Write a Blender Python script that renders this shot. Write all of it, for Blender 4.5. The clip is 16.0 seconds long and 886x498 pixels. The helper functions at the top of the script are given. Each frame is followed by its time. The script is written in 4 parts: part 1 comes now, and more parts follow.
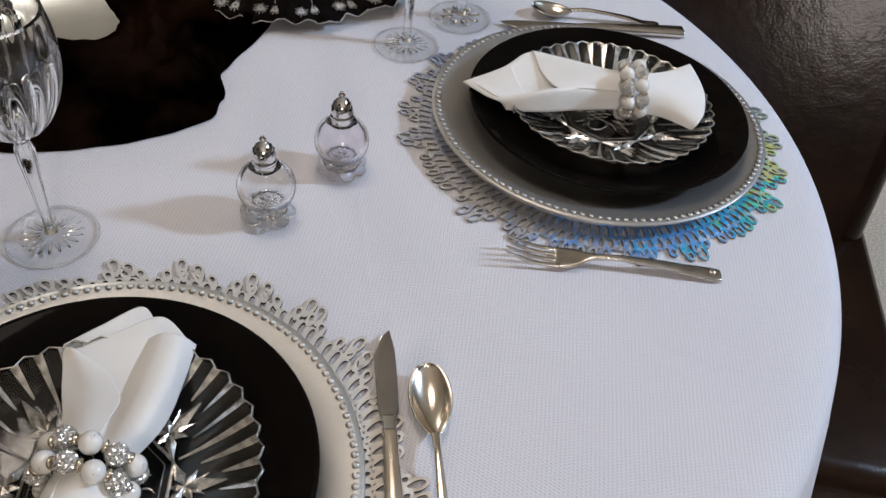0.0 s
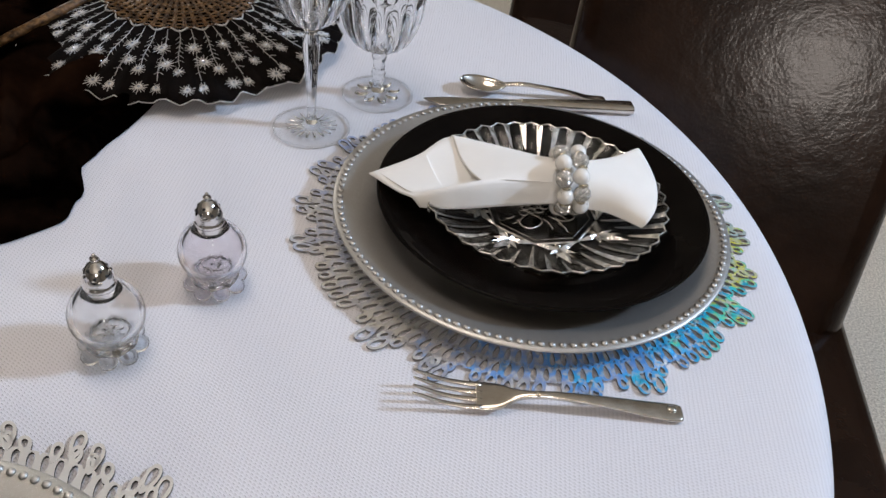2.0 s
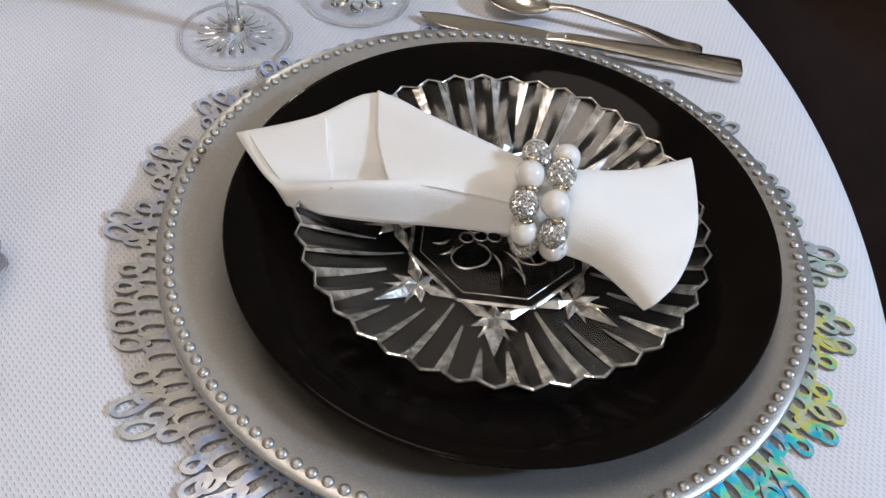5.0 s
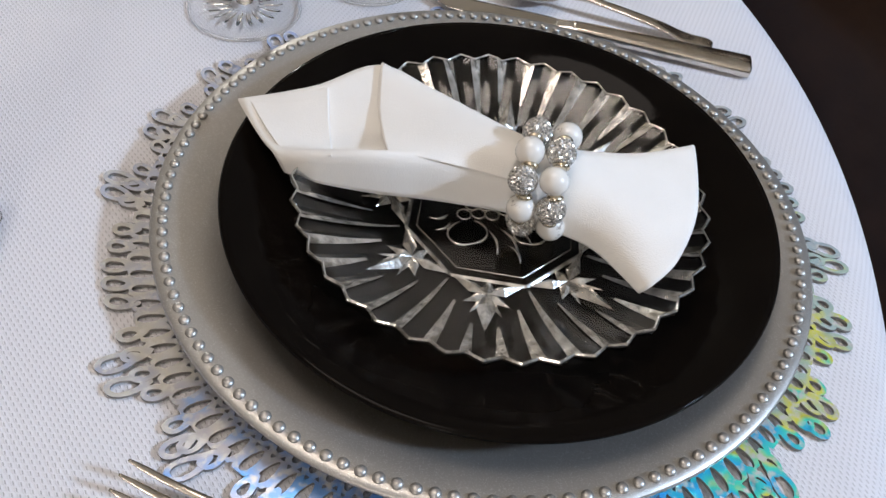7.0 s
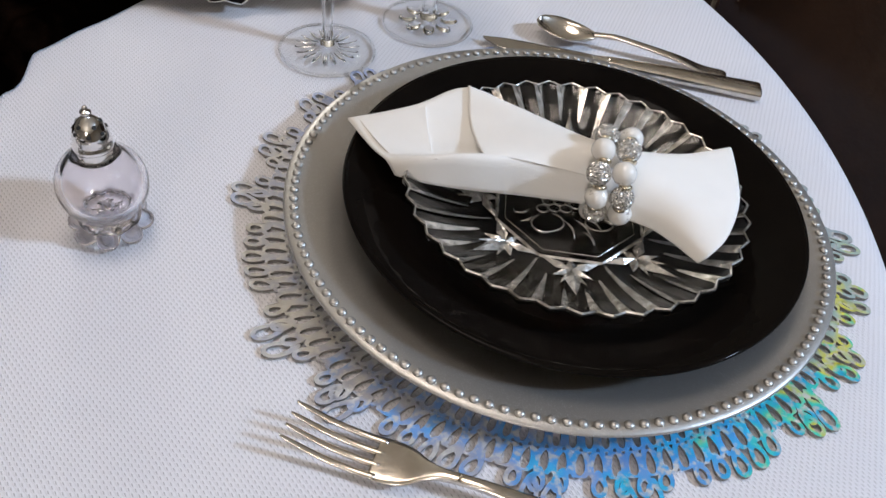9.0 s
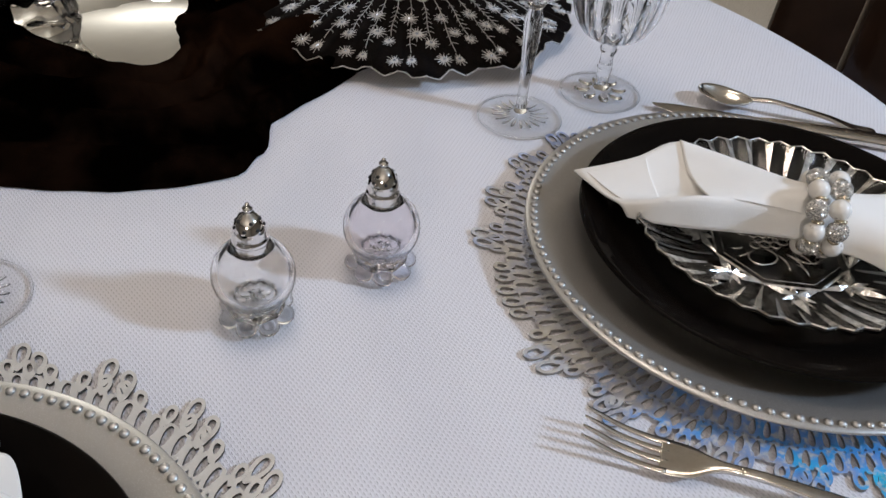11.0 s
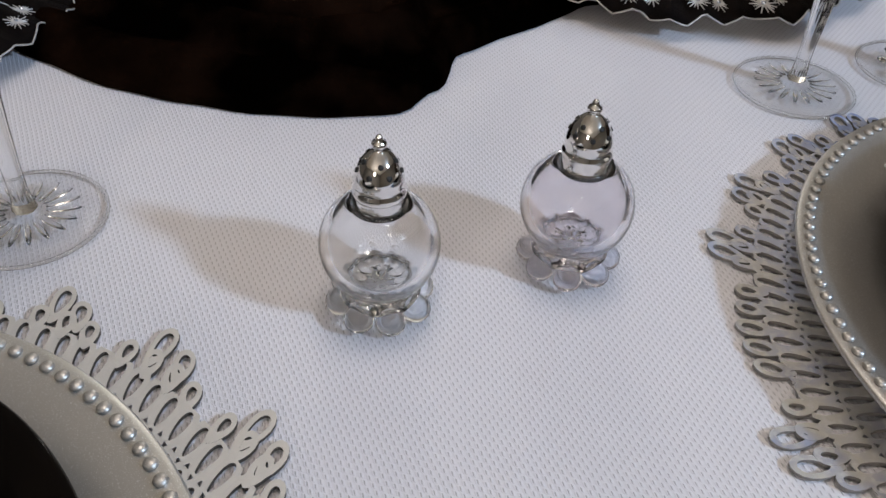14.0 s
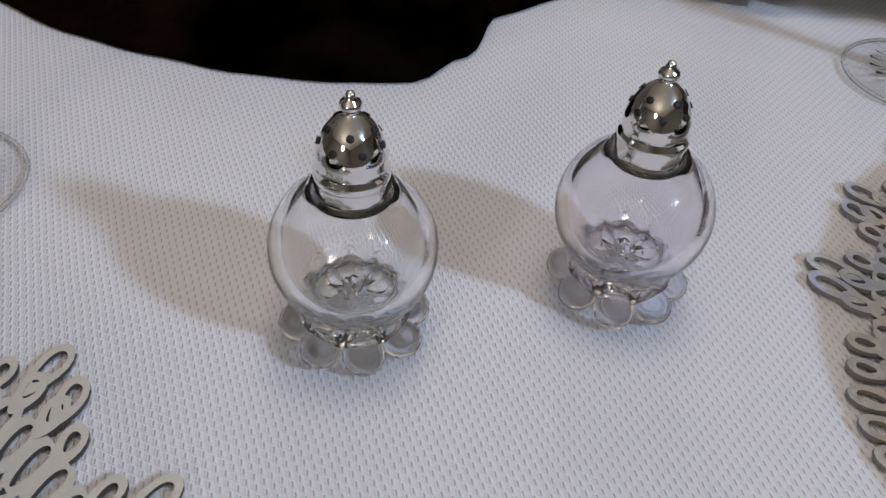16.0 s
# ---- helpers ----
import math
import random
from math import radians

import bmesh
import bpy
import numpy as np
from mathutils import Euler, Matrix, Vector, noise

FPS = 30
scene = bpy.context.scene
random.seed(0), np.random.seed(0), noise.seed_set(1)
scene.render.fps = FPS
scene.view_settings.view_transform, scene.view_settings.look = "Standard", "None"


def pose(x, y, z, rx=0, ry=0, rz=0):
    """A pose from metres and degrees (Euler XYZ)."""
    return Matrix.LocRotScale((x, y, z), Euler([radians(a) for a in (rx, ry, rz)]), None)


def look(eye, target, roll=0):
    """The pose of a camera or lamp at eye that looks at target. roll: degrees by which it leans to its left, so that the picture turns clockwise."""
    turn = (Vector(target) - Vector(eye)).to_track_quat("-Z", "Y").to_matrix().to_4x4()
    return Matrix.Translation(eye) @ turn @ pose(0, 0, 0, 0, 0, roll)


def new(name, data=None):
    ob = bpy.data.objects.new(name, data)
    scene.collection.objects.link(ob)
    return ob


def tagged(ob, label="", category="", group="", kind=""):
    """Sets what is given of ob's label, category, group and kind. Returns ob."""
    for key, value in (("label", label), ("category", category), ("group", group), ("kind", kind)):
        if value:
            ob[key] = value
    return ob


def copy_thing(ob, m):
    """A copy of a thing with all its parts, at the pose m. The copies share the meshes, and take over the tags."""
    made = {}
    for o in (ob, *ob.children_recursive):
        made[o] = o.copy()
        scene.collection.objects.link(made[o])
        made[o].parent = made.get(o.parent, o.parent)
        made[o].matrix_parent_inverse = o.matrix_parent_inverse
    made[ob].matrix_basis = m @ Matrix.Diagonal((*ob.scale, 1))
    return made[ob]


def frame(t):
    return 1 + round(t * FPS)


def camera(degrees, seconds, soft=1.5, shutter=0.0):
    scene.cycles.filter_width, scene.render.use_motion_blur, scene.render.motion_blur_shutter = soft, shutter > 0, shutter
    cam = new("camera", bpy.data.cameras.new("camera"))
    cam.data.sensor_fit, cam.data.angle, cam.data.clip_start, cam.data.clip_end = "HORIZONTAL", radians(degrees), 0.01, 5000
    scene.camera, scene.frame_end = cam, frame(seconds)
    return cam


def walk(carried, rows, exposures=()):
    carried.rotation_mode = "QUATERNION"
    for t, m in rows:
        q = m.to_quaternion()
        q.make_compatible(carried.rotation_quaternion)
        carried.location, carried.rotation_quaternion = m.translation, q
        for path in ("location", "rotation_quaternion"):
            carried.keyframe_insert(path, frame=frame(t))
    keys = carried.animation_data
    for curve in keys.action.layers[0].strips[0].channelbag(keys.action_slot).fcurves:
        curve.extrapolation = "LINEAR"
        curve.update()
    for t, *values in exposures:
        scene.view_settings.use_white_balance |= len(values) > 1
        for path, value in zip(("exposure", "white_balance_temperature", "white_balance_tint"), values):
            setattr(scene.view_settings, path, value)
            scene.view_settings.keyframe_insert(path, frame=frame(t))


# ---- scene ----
cam = camera(55.3, 16.0)
PATH = [
    (0, (0.114, 0.106, 1.254), (0.062, 1.53, -0.15), 7.1),
    (0.5, (0.142, 0.132, 1.241), (0.079, 1.612, -0.103), 6.8),
    (1, (0.166, 0.163, 1.22), (0.108, 1.671, -0.092), 7.0),
    (1.5, (0.18, 0.201, 1.207), (0.108, 1.717, -0.096), 6.5),
    (2, (0.158, 0.249, 1.197), (0.15, 1.774, -0.097), 7.3),
    (2.5, (0.13, 0.276, 1.187), (0.187, 1.8, -0.106), 6.6),
    (3, (0.144, 0.316, 1.181), (0.145, 1.841, -0.112), 5.1),
    (3.5, (0.207, 0.382, 1.165), (0.06, 1.867, -0.166), 6.3),
    (4, (0.258, 0.444, 1.142), (-0.05, 1.844, -0.253), 5.8),
    (4.5, (0.279, 0.499, 1.114), (-0.089, 1.803, -0.357), 5.5),
    (5, (0.282, 0.534, 1.097), (-0.065, 1.77, -0.436), 6.6),
    (5.2, (0.292, 0.533, 1.078), (-0.098, 1.811, -0.41), 7.2),
    (7.3, (0.29, 0.525, 1.088), (-0.07, 1.764, -0.441), 9.0),
    (7.5, (0.287, 0.52, 1.09), (-0.072, 1.763, -0.435), 9.0),
    (8, (0.283, 0.502, 1.095), (-0.075, 1.767, -0.413), 9.0),
    (8.2, (0.279, 0.491, 1.098), (-0.081, 1.77, -0.396), 9.0),
    (10.3, (0.205, 0.312, 1.132), (-0.156, 1.796, -0.16), 7.4),
    (10.5, (0.191, 0.304, 1.135), (-0.19, 1.791, -0.148), 7.2),
    (11, (0.159, 0.313, 1.12), (-0.318, 1.775, -0.158), 5.4),
    (11.5, (0.143, 0.34, 1.104), (-0.453, 1.74, -0.195), 4.1),
    (12, (0.131, 0.361, 1.088), (-0.56, 1.704, -0.223), 3.2),
    (12.5, (0.12, 0.381, 1.064), (-0.617, 1.69, -0.257), 2.8),
    (13, (0.117, 0.4, 1.045), (-0.67, 1.671, -0.283), 2.3),
    (13.5, (0.115, 0.413, 1.027), (-0.71, 1.654, -0.308), 2.4),
    (14, (0.11, 0.431, 1.009), (-0.751, 1.659, -0.314), 3.4),
    (14.5, (0.101, 0.456, 0.991), (-0.766, 1.654, -0.355), 3.8),
    (15, (0.092, 0.478, 0.979), (-0.818, 1.655, -0.357), 4.0),
    (15.5, (0.084, 0.489, 0.961), (-0.846, 1.632, -0.391), 3.7),
    (16, (0.077, 0.502, 0.949), (-0.865, 1.652, -0.388), 4.2),
]
walk(cam, [(t, look(eye, target, roll)) for t, eye, target, roll in PATH],
     [(0, -0.15), (1.5, -0.06), (2.5, 0.10), (3.5, 0.10), (4.5, 0.05), (8.0, 0.13), (10.5, -0.05), (13.0, -0.10), (14.0, -0.12), (15.0, -0.32), (16.0, -0.33)])

TABLE_Z = 0.75
CLOTH = TABLE_Z + 0.0004
TABLE_C = (-0.172, 0.747)
PLATE_R = (0.228, 0.821)
PLATE_L = (-0.0905, 0.3505)

# ---- light ----
world = bpy.data.worlds.new("room_air")
scene.world = world
world.use_nodes = True
world.node_tree.nodes["Background"].inputs[0].default_value = (0.9, 0.95, 1.0, 1)
world.node_tree.nodes["Background"].inputs[1].default_value = 0.05


def lamp(name, kind, m, energy, colour, size):
    data = bpy.data.lights.new(name, kind)
    data.energy, data.color = energy, colour
    if kind == "AREA":
        data.shape, data.size = "DISK", size
    else:
        data.shadow_soft_size = size
    ob = new(name, data)
    ob.matrix_basis = m
    return ob


lamp("daylight_lamp", "AREA", look((2.35, 1.10, 2.36), (0.0, 0.75, 0.75)), 62, (0.555, 0.73, 1.0), 0.26)
# unseen fill behind the camera, placed for warm light and the chair's sheen
lamp("rear_fill_light", "POINT", pose(0.52, -1.35, 1.60), 35, (1.0, 0.895, 0.82), 0.16)
# broad fill added over the table to lift the shadows, no lamp known there
lamp("overhead_fill_light", "AREA", pose(-0.12, 0.85, 2.34), 7.4, (0.96, 0.84, 0.755), 0.70)
# added light, out of view, that whitens the ceiling reflected in the mirror tray
lamp("mirror_ceiling_fill", "POINT", pose(-2.05, 3.35, 1.85), 40, (1.0, 0.97, 0.92), 0.10)

# ---- materials ----


def material(name):
    m = bpy.data.materials.new(name)
    m.use_nodes = True
    n, l = m.node_tree.nodes, m.node_tree.links
    return m, n, l, n["Principled BSDF"]


def setp(b, **kw):
    for k, v in kw.items():
        b.inputs[k.replace("_", " ")].default_value = v


def mixed(n, l, fac, a, b):
    x = n.new("ShaderNodeMix")
    x.data_type = "RGBA"
    l.new(fac, x.inputs[0])
    for sock, c in ((x.inputs[6], a), (x.inputs[7], b)):
        if isinstance(c, tuple):
            sock.default_value = (*c, 1)
        else:
            l.new(c, sock)
    return x.outputs[2]


def noise_tex(n, l, scale, detail=4, rough=0.55, coord="Object", lo=0.35, hi=0.65):
    c = n.new("ShaderNodeTexCoord")
    t = n.new("ShaderNodeTexNoise")
    t.inputs["Scale"].default_value, t.inputs["Detail"].default_value, t.inputs["Roughness"].default_value = scale, detail, rough
    l.new(c.outputs[coord], t.inputs["Vector"])
    r = n.new("ShaderNodeMapRange")
    r.inputs[1].default_value, r.inputs[2].default_value = lo, hi
    l.new(t.outputs["Fac"], r.inputs[0])
    return r.outputs[0]


def bump(n, l, b, height, strength, dist):
    k = n.new("ShaderNodeBump")
    k.inputs["Strength"].default_value, k.inputs["Distance"].default_value = strength, dist
    l.new(height, k.inputs["Height"])
    l.new(k.outputs[0], b.inputs["Normal"])
    return k


def simple(name, base, rough, metal=0.0, second=None, scale=60, bump_by=0.0, bump_scale=400, **kw):
    m, n, l, b = material(name)
    setp(b, Roughness=rough, Metallic=metal, **kw)
    if second:
        l.new(mixed(n, l, noise_tex(n, l, scale), base, second), b.inputs["Base Color"])
    else:
        b.inputs["Base Color"].default_value = (*base, 1)
    if bump_by:
        bump(n, l, b, noise_tex(n, l, bump_scale, 3, lo=0.2, hi=0.8), 0.6, bump_by)
    return m


def glass(name, tint, solid, ior=1.5):
    """Clear glass: a share of solid, refracting glass, the rest a thin wall with its gloss."""
    m, n, l, b = material(name)
    setp(b, Roughness=0.0, IOR=ior)
    b.inputs["Base Color"].default_value = (*tint, 1)
    b.inputs["Transmission Weight"].default_value = 1
    if solid < 1:
        clear, shine, fres, thin, both = (n.new(k) for k in ("ShaderNodeBsdfTransparent", "ShaderNodeBsdfGlossy", "ShaderNodeLayerWeight", "ShaderNodeMixShader", "ShaderNodeMixShader"))
        clear.inputs[0].default_value = (*tint, 1)
        shine.inputs["Roughness"].default_value = 0.01
        power, gloss = n.new("ShaderNodeMath"), n.new("ShaderNodeMath")
        power.operation, gloss.operation = "POWER", "MULTIPLY_ADD"
        power.inputs[1].default_value, gloss.inputs[1].default_value, gloss.inputs[2].default_value = 3.6, 0.36, 0.016
        l.new(fres.outputs["Facing"], power.inputs[0])
        l.new(power.outputs[0], gloss.inputs[0])
        l.new(gloss.outputs[0], thin.inputs[0])
        l.new(clear.outputs[0], thin.inputs[1])
        l.new(shine.outputs[0], thin.inputs[2])
        both.inputs[0].default_value = solid
        l.new(thin.outputs[0], both.inputs[1])
        l.new(b.outputs[0], both.inputs[2])
        l.new(both.outputs[0], n["Material Output"].inputs[0])
    return m


CREASE = (0.161, 0.30)   # a pressed fold in the cloth: x + slope * y = place


def damask():
    m, n, l, b = material("white_damask")
    c = n.new("ShaderNodeTexCoord")
    warp = n.new("ShaderNodeTexNoise")
    warp.inputs["Scale"].default_value = 25
    l.new(c.outputs["Object"], warp.inputs["Vector"])
    add = n.new("ShaderNodeVectorMath")
    add.operation = "MULTIPLY_ADD"
    add.inputs[1].default_value = (0.0012, 0.0012, 0)
    l.new(warp.outputs["Color"], add.inputs[0])
    l.new(c.outputs["Object"], add.inputs[2])
    turn = n.new("ShaderNodeMapping")
    turn.inputs["Rotation"].default_value = (0, 0, radians(-26))
    turn.inputs["Scale"].default_value = (1 / 0.0034, 1 / 0.0023, 1)
    l.new(add.outputs[0], turn.inputs["Vector"])
    xyz = n.new("ShaderNodeSeparateXYZ")
    l.new(turn.outputs[0], xyz.inputs[0])

    def calc(op, a, b=None, c=None):
        k = n.new("ShaderNodeMath")
        k.operation = op
        for i, v in enumerate((a, b, c)):
            if v is None:
                continue
            if isinstance(v, (int, float)):
                k.inputs[i].default_value = v
            else:
                l.new(v, k.inputs[i])
        return k.outputs[0]

    def edge(v, lo, hi):
        r = n.new("ShaderNodeMapRange")
        r.interpolation_type = "SMOOTHSTEP"
        r.inputs[1].default_value, r.inputs[2].default_value, r.inputs[3].default_value, r.inputs[4].default_value = lo, hi, 1, 0
        l.new(calc("ABSOLUTE", calc("SUBTRACT", v, 0.5)), r.inputs[0])
        return r.outputs[0]
    fy = calc("FRACT", xyz.outputs[1])
    fx = calc("FRACT", calc("ADD", calc("MULTIPLY_ADD", calc("FLOOR", xyz.outputs[1]), 0.5, xyz.outputs[0]), calc("MULTIPLY", fy, 0.22)))
    slit = calc("MULTIPLY", edge(fx, 0.03, 0.13), edge(fy, 0.24, 0.42))
    rib = calc("MULTIPLY", edge(fx, 0.16, 0.40), edge(fy, 0.30, 0.50))
    grain = noise_tex(n, l, 2100, 2, 0.6, lo=0.25, hi=0.75)
    big = noise_tex(n, l, 5, 3)
    plain = mixed(n, l, big, (0.72, 0.712, 0.76), (0.765, 0.757, 0.795))
    speckled = mixed(n, l, grain, plain, (0.80, 0.79, 0.825))
    l.new(mixed(n, l, slit, speckled, (0.49, 0.475, 0.50)), b.inputs["Base Color"])
    setp(b, Roughness=0.7)
    b.inputs["Sheen Weight"].default_value = 0.08
    flat = n.new("ShaderNodeSeparateXYZ")
    l.new(add.outputs[0], flat.inputs[0])
    ridge = n.new("ShaderNodeMapRange")
    ridge.interpolation_type = "SMOOTHSTEP"
    ridge.inputs[1].default_value, ridge.inputs[2].default_value, ridge.inputs[3].default_value, ridge.inputs[4].default_value = 0.0, 0.006, 1, 0
    l.new(calc("ABSOLUTE", calc("SUBTRACT", calc("MULTIPLY_ADD", flat.outputs[1], CREASE[1], flat.outputs[0]), CREASE[0])), ridge.inputs[0])
    weave = calc("ADD", calc("SUBTRACT", rib, calc("MULTIPLY", slit, 1.2)), calc("MULTIPLY", grain, 0.5))
    bump(n, l, b, calc("MULTIPLY_ADD", ridge.outputs[0], 0.8, weave), 0.6, 0.0004)
    return m


def painted_rainbow():
    """Iridescent foil, its rainbow sheen painted into the colour: hues run round it in narrow bands."""
    m, n, l, b = material("painted_rainbow_foil")
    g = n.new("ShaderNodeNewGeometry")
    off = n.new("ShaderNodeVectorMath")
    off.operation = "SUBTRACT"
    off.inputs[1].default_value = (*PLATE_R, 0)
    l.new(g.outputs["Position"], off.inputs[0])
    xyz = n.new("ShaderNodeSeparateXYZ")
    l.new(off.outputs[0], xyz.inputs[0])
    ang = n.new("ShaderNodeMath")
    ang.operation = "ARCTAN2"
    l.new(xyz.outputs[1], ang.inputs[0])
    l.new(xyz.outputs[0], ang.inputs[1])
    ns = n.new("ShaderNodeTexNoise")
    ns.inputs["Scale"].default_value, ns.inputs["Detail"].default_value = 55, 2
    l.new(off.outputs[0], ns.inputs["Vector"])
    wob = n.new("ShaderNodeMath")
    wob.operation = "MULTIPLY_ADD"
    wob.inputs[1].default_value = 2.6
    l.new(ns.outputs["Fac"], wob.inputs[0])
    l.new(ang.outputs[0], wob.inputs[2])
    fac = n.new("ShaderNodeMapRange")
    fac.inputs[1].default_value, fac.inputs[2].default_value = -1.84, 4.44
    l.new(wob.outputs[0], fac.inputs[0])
    # the painted sheen: one hue for each direction from the plate's middle
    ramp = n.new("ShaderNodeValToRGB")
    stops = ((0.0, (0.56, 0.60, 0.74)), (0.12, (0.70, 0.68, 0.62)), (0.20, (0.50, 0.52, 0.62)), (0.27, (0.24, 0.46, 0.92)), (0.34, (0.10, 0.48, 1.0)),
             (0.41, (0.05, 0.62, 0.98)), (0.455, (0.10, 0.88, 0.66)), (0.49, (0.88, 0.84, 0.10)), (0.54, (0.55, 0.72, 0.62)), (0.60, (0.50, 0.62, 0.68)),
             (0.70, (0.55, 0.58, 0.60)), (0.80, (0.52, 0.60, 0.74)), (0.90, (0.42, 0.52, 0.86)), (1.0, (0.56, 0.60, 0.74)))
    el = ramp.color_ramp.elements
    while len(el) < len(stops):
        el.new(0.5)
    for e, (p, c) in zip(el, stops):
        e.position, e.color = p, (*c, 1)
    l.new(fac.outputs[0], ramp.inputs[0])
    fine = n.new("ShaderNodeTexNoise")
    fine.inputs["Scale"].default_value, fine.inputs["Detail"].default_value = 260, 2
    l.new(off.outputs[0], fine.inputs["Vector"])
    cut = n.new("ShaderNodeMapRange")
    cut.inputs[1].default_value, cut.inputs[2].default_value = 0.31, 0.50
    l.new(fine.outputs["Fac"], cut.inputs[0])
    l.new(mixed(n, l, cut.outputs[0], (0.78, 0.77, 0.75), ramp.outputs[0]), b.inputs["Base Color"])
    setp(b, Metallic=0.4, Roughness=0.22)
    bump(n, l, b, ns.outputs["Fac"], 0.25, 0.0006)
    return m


def charger_mat(name, base):
    m, n, l, b = material(name)
    spark = noise_tex(n, l, 2600, 1, lo=0.62, hi=0.72)
    soft = noise_tex(n, l, 14, 3)
    dull = mixed(n, l, soft, base, tuple(c * 0.92 for c in base))
    l.new(mixed(n, l, spark, dull, (0.92, 0.92, 0.92)), b.inputs["Base Color"])
    setp(b, Metallic=0.75, Roughness=0.38)
    bump(n, l, b, spark, 0.15, 0.0001)
    return m


def leather():
    m, n, l, b = material("brown_leather")
    c = n.new("ShaderNodeTexCoord")
    v = n.new("ShaderNodeTexVoronoi")
    v.inputs["Scale"].default_value = 260
    l.new(c.outputs["Object"], v.inputs["Vector"])
    w = noise_tex(n, l, 48, 3, 0.5)
    l.new(mixed(n, l, noise_tex(n, l, 9), (0.010, 0.0045, 0.0025), (0.022, 0.0105, 0.006)), b.inputs["Base Color"])
    setp(b, Roughness=0.19)
    b.inputs["Specular IOR Level"].default_value = 0.18
    k1 = n.new("ShaderNodeBump")
    k1.inputs["Strength"].default_value, k1.inputs["Distance"].default_value = 0.13, 0.0010
    l.new(w, k1.inputs["Height"])
    k = bump(n, l, b, v.outputs["Distance"], 0.12, 0.0006)
    l.new(k1.outputs[0], k.inputs["Normal"])
    return m


def velvet():
    m, n, l, b = material("black_satin_painted_sheen")
    # brown patches in the colour stand in for the faint sheen on the folds
    l.new(mixed(n, l, noise_tex(n, l, 9, 4, lo=0.48, hi=0.72), (0.0005, 0.0003, 0.0002), (0.0140, 0.0066, 0.0038)), b.inputs["Base Color"])
    setp(b, Roughness=0.75)
    b.inputs["Sheen Weight"].default_value = 0.0
    b.inputs["Sheen Tint"].default_value = (0.5, 0.33, 0.22, 1)
    b.inputs["Specular IOR Level"].default_value = 0.0
    bump(n, l, b, noise_tex(n, l, 28, 5), 0.5, 0.004)
    return m


def carpet():
    m, n, l, b = material("beige_carpet")
    l.new(mixed(n, l, noise_tex(n, l, 240, 3), (0.50, 0.40, 0.29), (0.88, 0.77, 0.62)), b.inputs["Base Color"])
    setp(b, Roughness=0.95)
    bump(n, l, b, noise_tex(n, l, 300, 3, lo=0.2, hi=0.8), 0.6, 0.004)
    return m


def pearl():
    m, n, l, b = material("veined_pearl")
    v = noise_tex(n, l, 110, 5, 0.75, lo=0.60, hi=0.66)
    l.new(mixed(n, l, v, (0.82, 0.79, 0.74), (0.36, 0.33, 0.30)), b.inputs["Base Color"])
    setp(b, Roughness=0.22)
    b.inputs["Coat Weight"].default_value = 0.5
    return m


def gilt_lattice():
    m, n, l, b = material("gilt_carved_wood")
    l.new(mixed(n, l, noise_tex(n, l, 160, 4), (0.03, 0.013, 0.005), (0.20, 0.105, 0.038)), b.inputs["Base Color"])
    setp(b, Roughness=0.35, Metallic=0.2)
    bump(n, l, b, noise_tex(n, l, 300, 2), 0.5, 0.001)
    return m


M_CLOTH = damask()
M_RAINBOW = painted_rainbow()
# the same foil on the other mat, left silver without the painted sheen
M_FOIL = simple("silver_foil", (0.66, 0.62, 0.56), 0.42, 0.15, (0.60, 0.565, 0.51), 40, 0.0002, 500)
# the upright faces of the mats, darker than their tops
M_SIDE = simple("dark_side_face", (0.075, 0.06, 0.048), 0.7)
M_SIDE_PALE = simple("grey_side_face", (0.22, 0.21, 0.20), 0.6)
M_CHARGER = charger_mat("silver_charger", (0.485, 0.465, 0.435))
# the same silver, painted lighter because more light falls on the left plate
M_CHARGER_L = charger_mat("silver_charger_lit_tone", (0.60, 0.58, 0.54))
M_BLACK = simple("black_stoneware", (0.004, 0.003, 0.0025), 0.06, 0.0, (0.006, 0.0045, 0.0035), 20, 0.00005, 90, Specular_IOR_Level=0.045)
M_CRYSTAL = glass("cut_crystal", (0.985, 0.968, 0.935), 1.0, 1.45)
# bright metal laid over the crystal in place of the glints in its cuts
M_GLINT = simple("metallic_glint_facet", (0.97, 0.95, 0.91), 0.22, 0.9, (0.40, 0.38, 0.34), 170, 0.0006, 200)
M_GLASS = glass("clear_glass", (0.998, 0.999, 0.999), 1.0)
M_THIN = glass("thin_clear_glass", (0.999, 0.999, 0.999), 0.0)
M_SHAKER = glass("shaker_glass", (0.999, 0.998, 0.996), 1.0, 1.45)
M_LILAC = glass("lilac_glass", (0.988, 0.966, 0.990), 1.0, 1.45)
M_BALL = glass("solid_clear_glass", (0.999, 0.998, 0.996), 1.0, 1.52)
M_BALL_LILAC = glass("solid_lilac_glass", (0.990, 0.970, 0.992), 1.0, 1.52)
M_CHROME = simple("chrome", (0.82, 0.80, 0.78), 0.04, 1.0)
M_HOLE = simple("hole_dark_disc", (0.01, 0.01, 0.01), 0.6)
M_STEEL = simple("worn_silver", (0.62, 0.56, 0.48), 0.2, 1.0, (0.74, 0.70, 0.64), 90, 0.00008, 300)
M_BLADE = simple("knife_steel", (0.55, 0.52, 0.49), 0.08, 1.0, (0.62, 0.59, 0.56), 40)
M_GOLD = simple("gilded_silver", (0.88, 0.76, 0.62), 0.2, 1.0, (0.90, 0.83, 0.72), 60)
M_NAPKIN = simple("white_cotton", (0.88, 0.862, 0.83), 0.85, 0.0, (0.845, 0.828, 0.795), 25, 0.00025, 1500)
M_PEARL = pearl()
